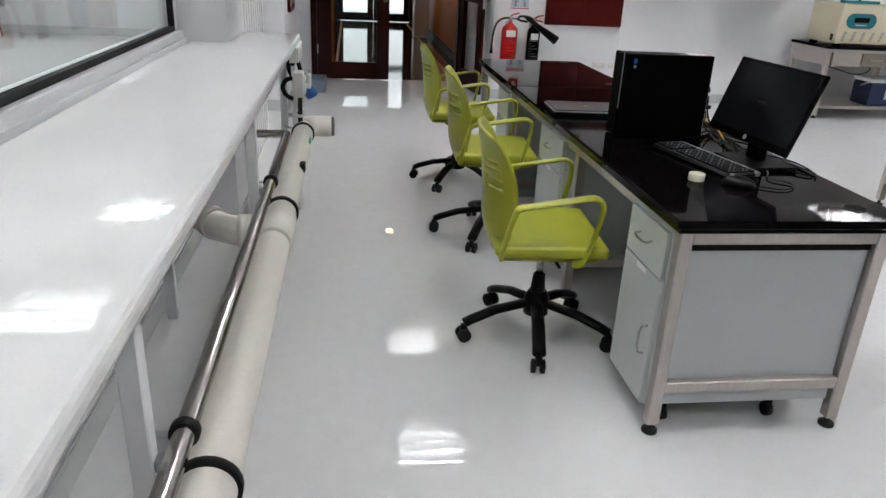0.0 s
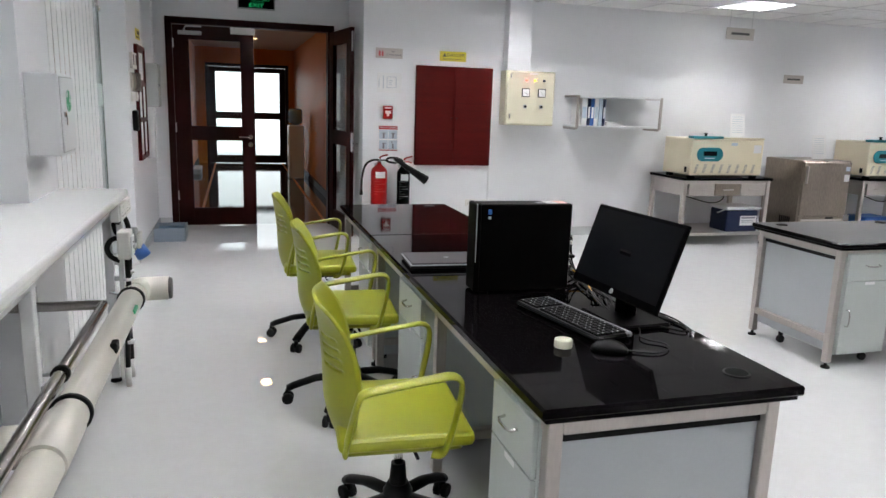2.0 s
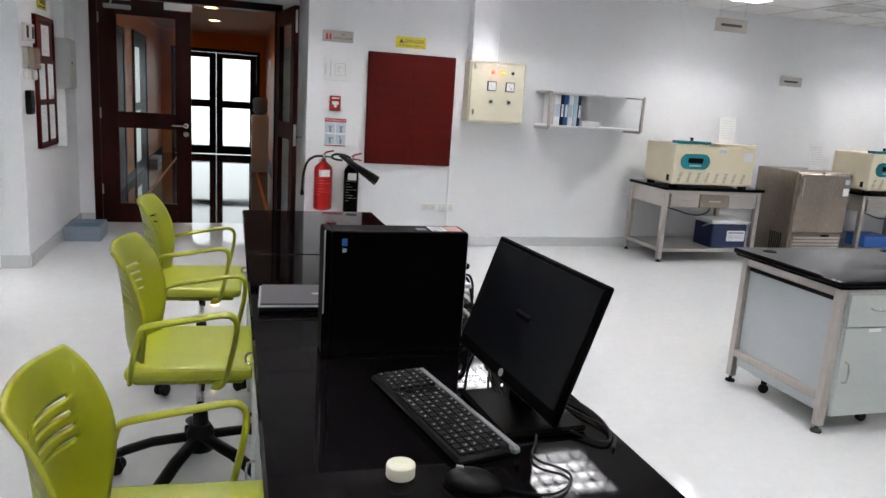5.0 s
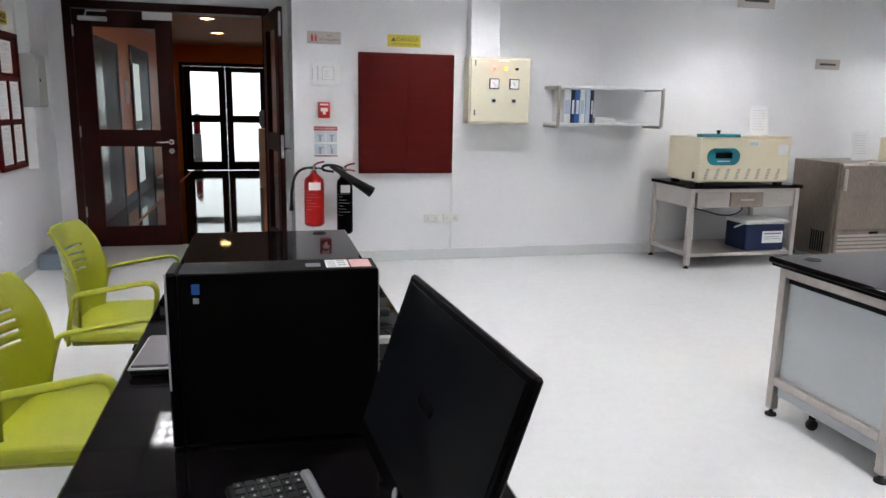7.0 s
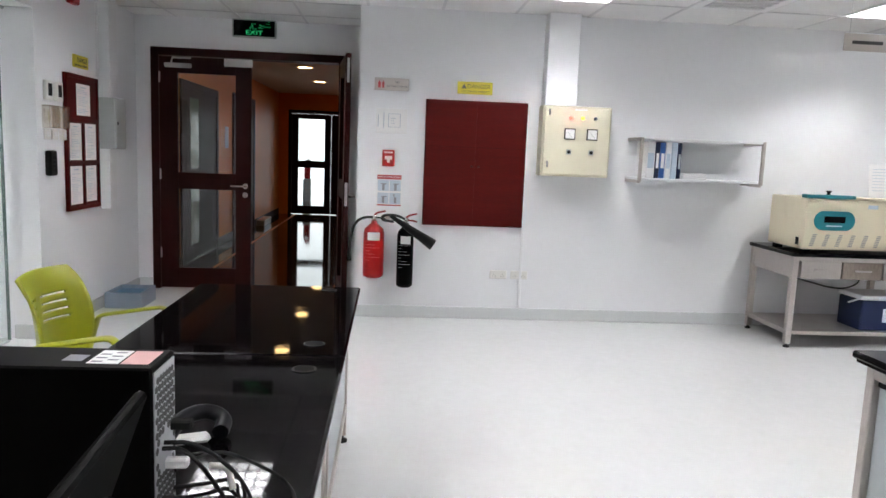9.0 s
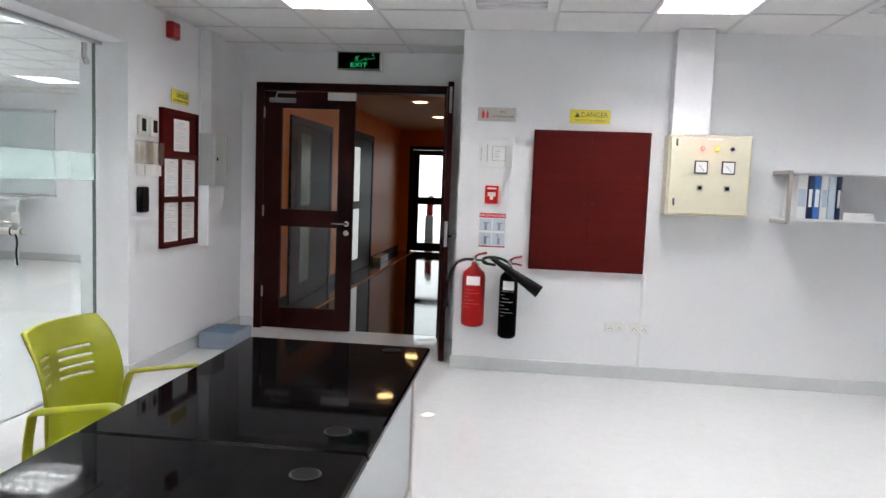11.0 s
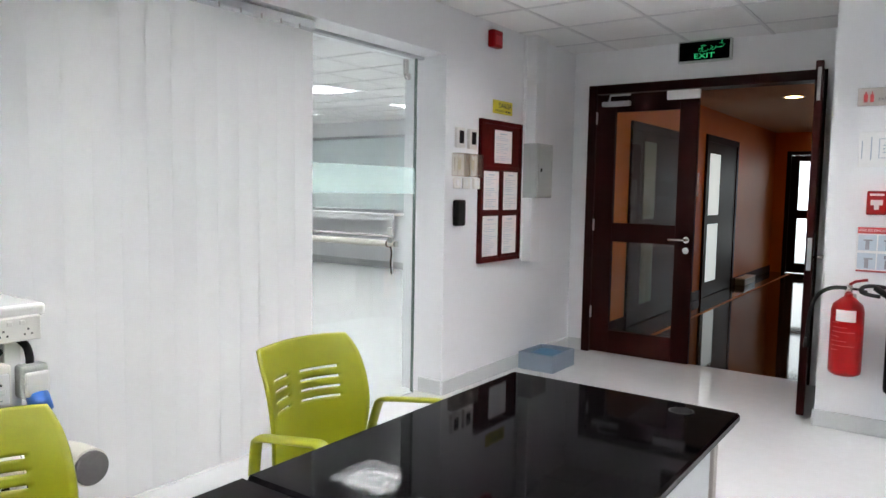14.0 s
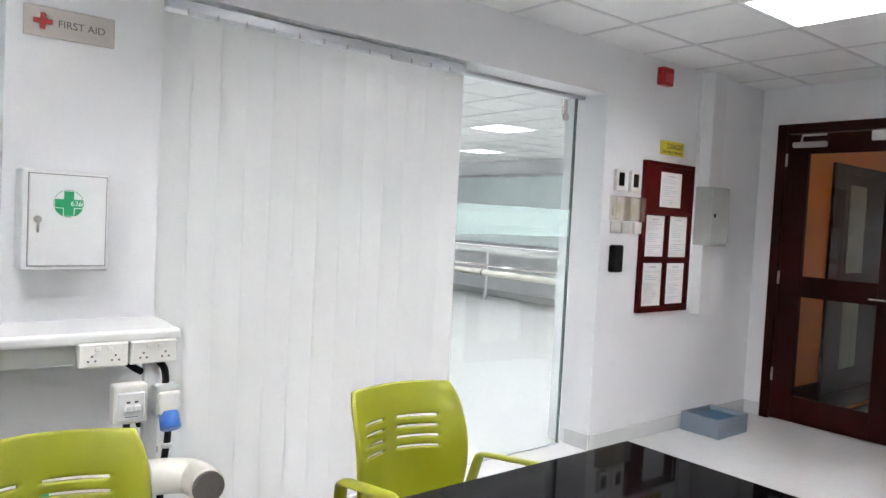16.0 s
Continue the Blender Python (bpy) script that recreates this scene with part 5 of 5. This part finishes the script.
steel_table(pose(3.99, 5.28, 0), "steel table with black top, drawers and lower shelf")
steel_table(pose(6.42, 5.28, 0), "steel table with black top beside the fridge")
incubator(pose(4.08, 5.335, 0.75))
incubator(pose(6.50, 5.335, 0.75))
sheet(pose(4.77, 5.62, 1.17, -8, 0, 0))
sheet(pose(5.84, 5.50, 0.955, -8, 0, 0))
cl = thing("cool_box", pose(4.62, 5.33, 0.135), "dark blue picnic cool box with white lid on shelf", "cool box")
part("body", box(0, 0.42, 0, 0.30, 0, 0.245, 0.015, None, 2), BLUE, cl)
part("lid", box(-0.008, 0.428, -0.008, 0.308, 0.2455, 0.285, 0.012, None, 2), PAPER, cl, "white lid")
part("handle", tube([(-0.012, 0.15, 0.2), (-0.02, 0.0, 0.26), (-0.02, -0.012, 0.27), (0.44, -0.012, 0.27), (0.44, 0.0, 0.26), (0.432, 0.15, 0.2)], 0.008, 8), WHITE, cl, "white carry handle")
lb = part("paper_label", box(0.18, 0.40, -0.0014, -0.0003, 0.07, 0.18, 0), PAPER, cl, "white paper label")
bars(lb, [(0.20, 0.38, 0.15, 0.165), (0.20, 0.36, 0.125, 0.13), (0.20, 0.37, 0.105, 0.11)], INK, -0.0014)
b2 = thing("storage_tub", pose(6.62, 5.36, 0.135), "blue plastic tub under the table", "tub")
part("tub", box(0, 0.34, 0, 0.26, 0, 0.13, 0.015, None, 2), BRIGHTBLUE, b2)
part("rim", box(-0.01, 0.35, -0.01, 0.27, 0.1302, 0.14, 0.004), BRIGHTBLUE, b2)
for m_, dx in ((pose(3.99, 5.28, 0), 0.0), (pose(6.42, 5.28, 0), 0.0)):
    c_ = thing("power_cable", m_, "black power cable looping under the table", "cable", "loose cables")
    part("cable", tube([(0.06, 0.05, 0.545), (0.25, 0.12, 0.50), (0.42, 0.16, 0.455), (0.60, 0.2, 0.445), (0.78, 0.3, 0.50), (0.82, 0.5, 0.52)], 0.006, 8, smooth=2), RUBBER, c_)
fr = thing("steel_fridge", pose(5.47, 5.20, 0), "stained stainless steel under counter fridge", "fridge")
part("cabinet", box(0, 0.68, 0.03, 0.62, 0.05, 0.955, 0.006), DARKSTEEL, fr)
d = part("door", box(0.01, 0.67, 0.0, 0.0295, 0.33, 0.94, 0.008), DARKSTEEL, fr, "steel fridge door")
part("handle", box(0.03, 0.055, -0.03, -0.001, 0.70, 0.90, 0.005), STEEL, d, "steel handle")
part("sticker", box(0.58, 0.65, -0.002, -0.0003, 0.72, 0.80, 0), PAPER, d, "white sticker")
part("sticker", box(0.59, 0.65, -0.002, -0.0003, 0.84, 0.89, 0), PALEBLUE, d, "pale sticker")
gr_ = part("grille", box(0.02, 0.66, 0.012, 0.0295, 0.06, 0.315, 0.003), DARKSTEEL, fr, "lower grille plate")
for k in range(6):
    part("grille_slat", box(0.05, 0.63, 0.0, 0.0117, 0.085 + k * 0.036, 0.105 + k * 0.036, 0.002), STEEL, gr_)
part("control", box(0.40, 0.50, 0.004, 0.0117, 0.285, 0.308, 0.001), GLOSSBLACK, gr_)
sv = bmesh.new()
for k in range(6):
    box(-0.003, 0.0, 0.12 + k * 0.03, 0.135 + k * 0.03, 0.10, 0.30, 0, sv)
part("side_vent", sv, BLACK, fr, "dark side vent")
for x in (0.03, 0.61):
    for y in (0.06, 0.55):
        part("foot", box(x, x + 0.04, y, y + 0.04, 0, 0.05, 0.003), RUBBER, fr)

# ---- west wall fittings ----
nb = thing("notice_board", pose(XW, 5.508, 0.86), "dark red wooden notice board with five white sheets", "notice board")
part("board", box(0, 0.018, 0, 0.575, 0, 1.015, 0.003), REDWOOD, nb)
fb = box(0.0181, 0.03, 0, 0.030, 0, 1.015, 0.002)
box(0.0181, 0.03, 0.545, 0.575, 0, 1.015, 0.002, fb)
box(0.0181, 0.0299, 0.030, 0.545, 0, 0.03, 0.002, fb)
box(0.0181, 0.0299, 0.030, 0.545, 0.985, 1.015, 0.002, fb)
box(0.0181, 0.0299, 0.273, 0.303, 0.0302, 0.66, 0.002, fb)
box(0.0181, 0.0299, 0.0302, 0.2728, 0.345, 0.37, 0.002, fb)
box(0.0181, 0.0299, 0.3032, 0.5448, 0.345, 0.37, 0.002, fb)
box(0.0181, 0.0299, 0.0302, 0.5448, 0.6605, 0.69, 0.002, fb)
part("frame", fb, REDWOOD, nb, "red brown wooden frame and bars")
rng = random.Random(9)
for y, z, w, h in ((0.19, 0.715, 0.24, 0.235), (0.055, 0.378, 0.20, 0.275), (0.325, 0.375, 0.20, 0.28), (0.05, 0.045, 0.205, 0.288), (0.32, 0.052, 0.20, 0.28)):
    s = part("sheet", box(0.0183, 0.0205, y, y + w, z, z + h, 0), PAPER, nb, "white printed sheet")
    pb = bmesh.new()
    box(0.0205, 0.0209, y + w * 0.3, y + w * 0.7, z + h - 0.03, z + h - 0.022, 0, pb)
    for k in range(int(h / 0.013) - 4):
        if rng.random() < 0.85:
            box(0.0205, 0.0209, y + 0.02, y + w * (0.45 + 0.45 * rng.random()), z + 0.02 + k * 0.013, z + 0.0235 + k * 0.013, 0, pb)
    part("print", pb, PALEBLUE, s, "grey lines of print")

dbx = thing("distribution_box", pose(XW, 6.15, 1.325), "grey steel electrical distribution box on wall", "switch box")
part("case", box(0, 0.125, 0, 0.245, 0, 0.415, 0.004), GREYBOX, dbx)
part("door", box(0.1253, 0.133, 0.012, 0.235, 0.012, 0.403, 0.003), GREYBOX, dbx, "grey steel door")
part("lock", box(0.1332, 0.138, 0.035, 0.06, 0.20, 0.225, 0.002), BLACK, dbx, "black lock")
setting("trim_trunk_upper", box(XW, XW + 0.09, 6.17, 6.33, 1.7405, ZC, 0.004), WHITE, "white cable trunking above the box")
setting("trim_trunk_lower", box(XW, XW + 0.08, 6.16, 6.30, 0.83, 1.3245, 0.004), WHITE, "white cable trunking below the box")
setting("trim_wall_cable", tube([(XW + 0.006, 6.12, 1.90), (XW + 0.006, 6.12, ZC)], 0.004, 8), WHITE, "thin white cable on wall")

s = thing("danger_sign", pose(XW, 5.69, 1.93), "yellow DANGER sign with black lettering on wall", "sign", "danger signs")
part("plate", box(0, 0.005, 0, 0.27, 0, 0.095, 0.001), YELLOW, s)
words("DANGER", 0.05, DARKINK, s, pose(0.0055, 0.165, 0.058) @ WEST, wide=0.18)
words("ELECTRICAL HAZARD", 0.02, DARKINK, s, pose(0.0055, 0.14, 0.02) @ WEST, wide=0.22)
s = thing("fire_sounder", pose(XW, 5.60, 2.375), "red wall mounted fire alarm sounder", "alarm")
part("body", box(0, 0.055, 0, 0.125, 0, 0.12, 0.012, None, 2), RED, s)
part("grille", box(0.0553, 0.06, 0.02, 0.105, 0.02, 0.08, 0.003), REDPLAIN, s)
for y in (5.215, 5.365):
    s = thing("thermostat", pose(XW, y, 1.655), "white wall thermostat with dark display", "thermostat", "thermostats")
    part("case", box(0, 0.028, 0, 0.095, 0, 0.135, 0.004), PLASTIC, s)
    part("display", box(0.0282, 0.030, 0.02, 0.075, 0.03, 0.115, 0.001), GLOSSBLACK, s, "dark display")
for y in (5.19, 5.35):
    s = thing("covered_switch", pose(XW, y, 1.465), "switch under a clear plastic cover", "switch", "covered switches")
    part("plate", box(0, 0.012, 0.025, 0.125, 0.03, 0.13, 0.003), PLASTIC, s)
    part("rocker", box(0.0122, 0.016, 0.055, 0.095, 0.05, 0.11, 0.002), PANELC, s)
    fb = box(0.0, 0.05, 0, 0.006, 0, 0.155, 0)
    box(0.0, 0.05, 0.144, 0.15, 0, 0.155, 0, fb)
    box(0.0, 0.05, 0.0062, 0.1438, 0.149, 0.155, 0, fb)
    box(0.0, 0.05, 0.0062, 0.1438, 0.0, 0.006, 0, fb)
    box(0.0502, 0.053, 0, 0.15, 0, 0.155, 0, fb)
    c = part("clear_cover", fb, CLEARBOX, s, "clear plastic cover")
    c.visible_shadow = False
for k, y in enumerate((5.205, 5.315, 5.44)):
    s = thing("light_switch", pose(XW, y, 1.385), "small white light switch plate on wall", "switch", "light switches")
    part("plate", box(0, 0.010 + 0.012 * (k == 2), 0, 0.088, 0, 0.075, 0.003), PLASTIC, s)
    part("rocker", box(0.0102 + 0.012 * (k == 2), 0.014 + 0.012 * (k == 2), 0.03, 0.06, 0.02, 0.058, 0.001), WHITE, s)
s = thing("access_reader", pose(XW, 5.205, 1.135), "black curved access card reader on wall", "card reader")
part("body", box(0, 0.045, 0, 0.105, 0, 0.175, 0.014, None, 3), BLACK, s)
kb_ = bmesh.new()
for r in range(4):
    for q in range(3):
        box(0.0452, 0.0475, 0.022 + q * 0.024, 0.038 + q * 0.024, 0.03 + r * 0.028, 0.05 + r * 0.028, 0, kb_)
part("keypad", kb_, RUBBER, s, "dark keys")

tr = thing("disinfectant_trough", pose(XW + 0.03, 6.10, 0), "grey plastic trough with wet blue mat on floor", "trough")
fb = box(0, 0.30, 0, 0.02, 0.0, 0.135, 0.004)
box(0, 0.30, 0.36, 0.38, 0, 0.135, 0.004, fb)
box(0, 0.02, 0.0202, 0.3598, 0, 0.134, 0.004, fb)
box(0.28, 0.30, 0.0202, 0.3598, 0, 0.134, 0.004, fb)
box(0.0202, 0.2798, 0.0202, 0.3598, 0.0, 0.012, 0, fb)
part("tray", fb, TROUGH, tr)
part("mat", box(0.022, 0.278, 0.022, 0.358, 0.0122, 0.105, 0.008, None, 2), WATER, tr, "wet blue sponge mat")

ex = thing("exit_sign", pose(-0.62, YD, 2.39), "black exit sign with green lettering above door", "exit sign")
part("case", box(0, 0.40, -0.05, 0, 0, 0.165, 0.005), GREYBOX, ex)
part("panel", box(0.012, 0.388, -0.053, -0.0503, 0.012, 0.153, 0), CASEBLACK, ex, "black panel")
words("EXIT", 0.055, EXITGREEN, ex, pose(0.20, -0.0536, 0.042) @ NORTH, wide=0.15)
gb = bmesh.new()
for pts in ([(0.315, 0.125), (0.335, 0.13), (0.35, 0.11), (0.33, 0.098), (0.29, 0.098)], [(0.285, 0.112), (0.28, 0.09), (0.262, 0.08)], [(0.248, 0.112), (0.262, 0.112), (0.262, 0.098), (0.245, 0.088), (0.225, 0.084)],
            [(0.21, 0.12), (0.165, 0.12), (0.195, 0.108), (0.165, 0.098), (0.155, 0.085), (0.185, 0.076), (0.22, 0.078)]):
    tube([(x, -0.054, z) for x, z in pts], 0.005, 6, gb, 0.001, 1)
for q in ((0.33, 0.142), (0.185, 0.094)):
    box(q[0] - 0.004, q[0] + 0.004, -0.0545, -0.0535, q[1] - 0.004, q[1] + 0.004, 0, gb)
part("lettering", gb, EXITGREEN, ex, "green script lettering")

# ---- next room behind the glass ----
nbench = thing("wall_bench", pose(-6.15, 10.83, 0, 0, 0, 90), "white bench on white steel legs along the far wall", "bench")
part("worktop", box(-0.60, -0.02, 0, 6.5, 0.94, 0.985, 0.01), QUARTZ, nbench, "polished white quartz top")
part("apron", box(-0.58, -0.545, 0.03, 6.5, 0.86, 0.939, 0.003), WHITE, nbench)
for y in (0.05, 2.0, 3.9, 5.8):
    part("leg", box(-0.58, -0.54, y, y + 0.04, 0, 0.859, 0.003), WHITE, nbench, "white square steel leg")
np_ = thing("waste_pipe", pose(-6.15, 10.83, 0, 0, 0, 90), "thick cream waste pipe along the far bench", "pipe")
part("pipe", tube([(-0.62, -0.05, 0.49), (-0.62, 6.5, 0.49)], 0.055, 18), PVC, np_)
part("cap", tube([(-0.62, -0.09, 0.49), (-0.62, -0.0505, 0.49)], 0.05, 18), GREYPVC, np_)
for y in (0.08, 2.03, 3.93):
    part("clip", tube([(-0.62, y, 0.49), (-0.62, y + 0.02, 0.49)], 0.064, 18), RUBBER, np_, "black pipe clip")
ng = thing("gas_pipe", pose(-6.15, 10.83, 0, 0, 0, 90), "thin steel pipe along the far bench", "pipe")
part("pipe", tube([(-0.63, 0.0, 0.62), (-0.63, 6.5, 0.62)], 0.02, 12), CHROME, ng)
ni = thing("isolator_switch", pose(-6.15, 10.23, 0.62), "grey switch boxes on a post at the far bench end", "switch box")
part("body", box(-0.08, 0.02, -0.06, 0.0, 0, 0.14, 0.008), PLASTIC, ni)
part("lower_box", box(-0.07, 0.03, -0.07, -0.002, -0.16, -0.02, 0.008), GREYBOX, ni)
part("hose", tube([(-0.02, -0.05, -0.16), (0.02, -0.06, -0.3), (-0.02, -0.05, -0.42), (0.0, -0.04, -0.62)], 0.014, 8, smooth=2), RUBBER, ni)
nw = thing("window_2", pose(0, 10.85, 0), "wide glazed screen in the far wall with dark top rail", "window")
nw["kind"] = "structure"
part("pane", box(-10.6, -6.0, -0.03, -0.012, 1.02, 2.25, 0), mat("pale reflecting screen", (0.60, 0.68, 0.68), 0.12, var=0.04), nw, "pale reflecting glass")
part("top_rail", box(-10.62, -5.98, -0.05, -0.002, 2.2505, 2.30, 0.003), ALU, nw, "grey metal rail")
part("bottom_rail", box(-10.62, -5.98, -0.04, -0.002, 0.99, 1.0195, 0.003), ALU, nw)
part("frosted_band", box(-10.6, -6.0, -0.034, -0.0302, 1.35, 1.60, 0), mat("pale green band", (0.66, 0.76, 0.74), 0.4), nw, "pale frosted band")
setting("wall_far_pier", box(-11.2, -10.62, 10.45, 10.85, 0, ZC, 0), WALL, "white pier in the next room")

# ---- corridor things ----
wd = thing("water_dispenser", pose(0.26, 12.0, 0), "white water dispenser with blue bottle in corridor", "water dispenser")
part("body", box(0, 0.28, 0, 0.32, 0.01, 0.98, 0.02, None, 2), PLASTIC, wd)
part("recess", box(-0.004, 0.0, 0.06, 0.26, 0.62, 0.82, 0), GREYPVC, wd)
part("bottle", lathe([(0.05, 0.982), (0.12, 1.03), (0.125, 1.08), (0.118, 1.12), (0.125, 1.16), (0.125, 1.24), (0.10, 1.27), (0.03, 1.28)], 24, None, pose(0.14, 0.16, 0)), PALEBOTTLE, wd, "pale blue water bottle")
nt = thing("wall_notice", pose(-1.47, 10.45, 1.35), "white paper notice on the ochre corridor wall", "notice")
part("sheet", box(0, 0.004, 0, 0.21, 0, 0.3, 0), PAPER, nt)
nt = thing("floor_box", pose(-1.45, 12.75, 0), "low white box on the corridor floor by wall", "box")
part("body", box(0, 0.14, 0, 0.7, 0, 0.09, 0.006), GREYBOX, nt)
part("lid", box(-0.003, 0.143, -0.003, 0.703, 0.0902, 0.11, 0.004), PLASTIC, nt)
e = extinguisher(pose(-1.28, 18.9, 0.6), 0.44, RED, 0.085, "red fire extinguisher standing in the bright lobby", False)
part("wall_plate", box(-0.06, 0.06, 0.1, 0.295, 0.25, 0.5, 0.003), ALU, e)
part("stand", box(-0.1, 0.1, -0.1, 0.1, -0.6, -0.002, 0.01), GREYBOX, e, "grey stand")
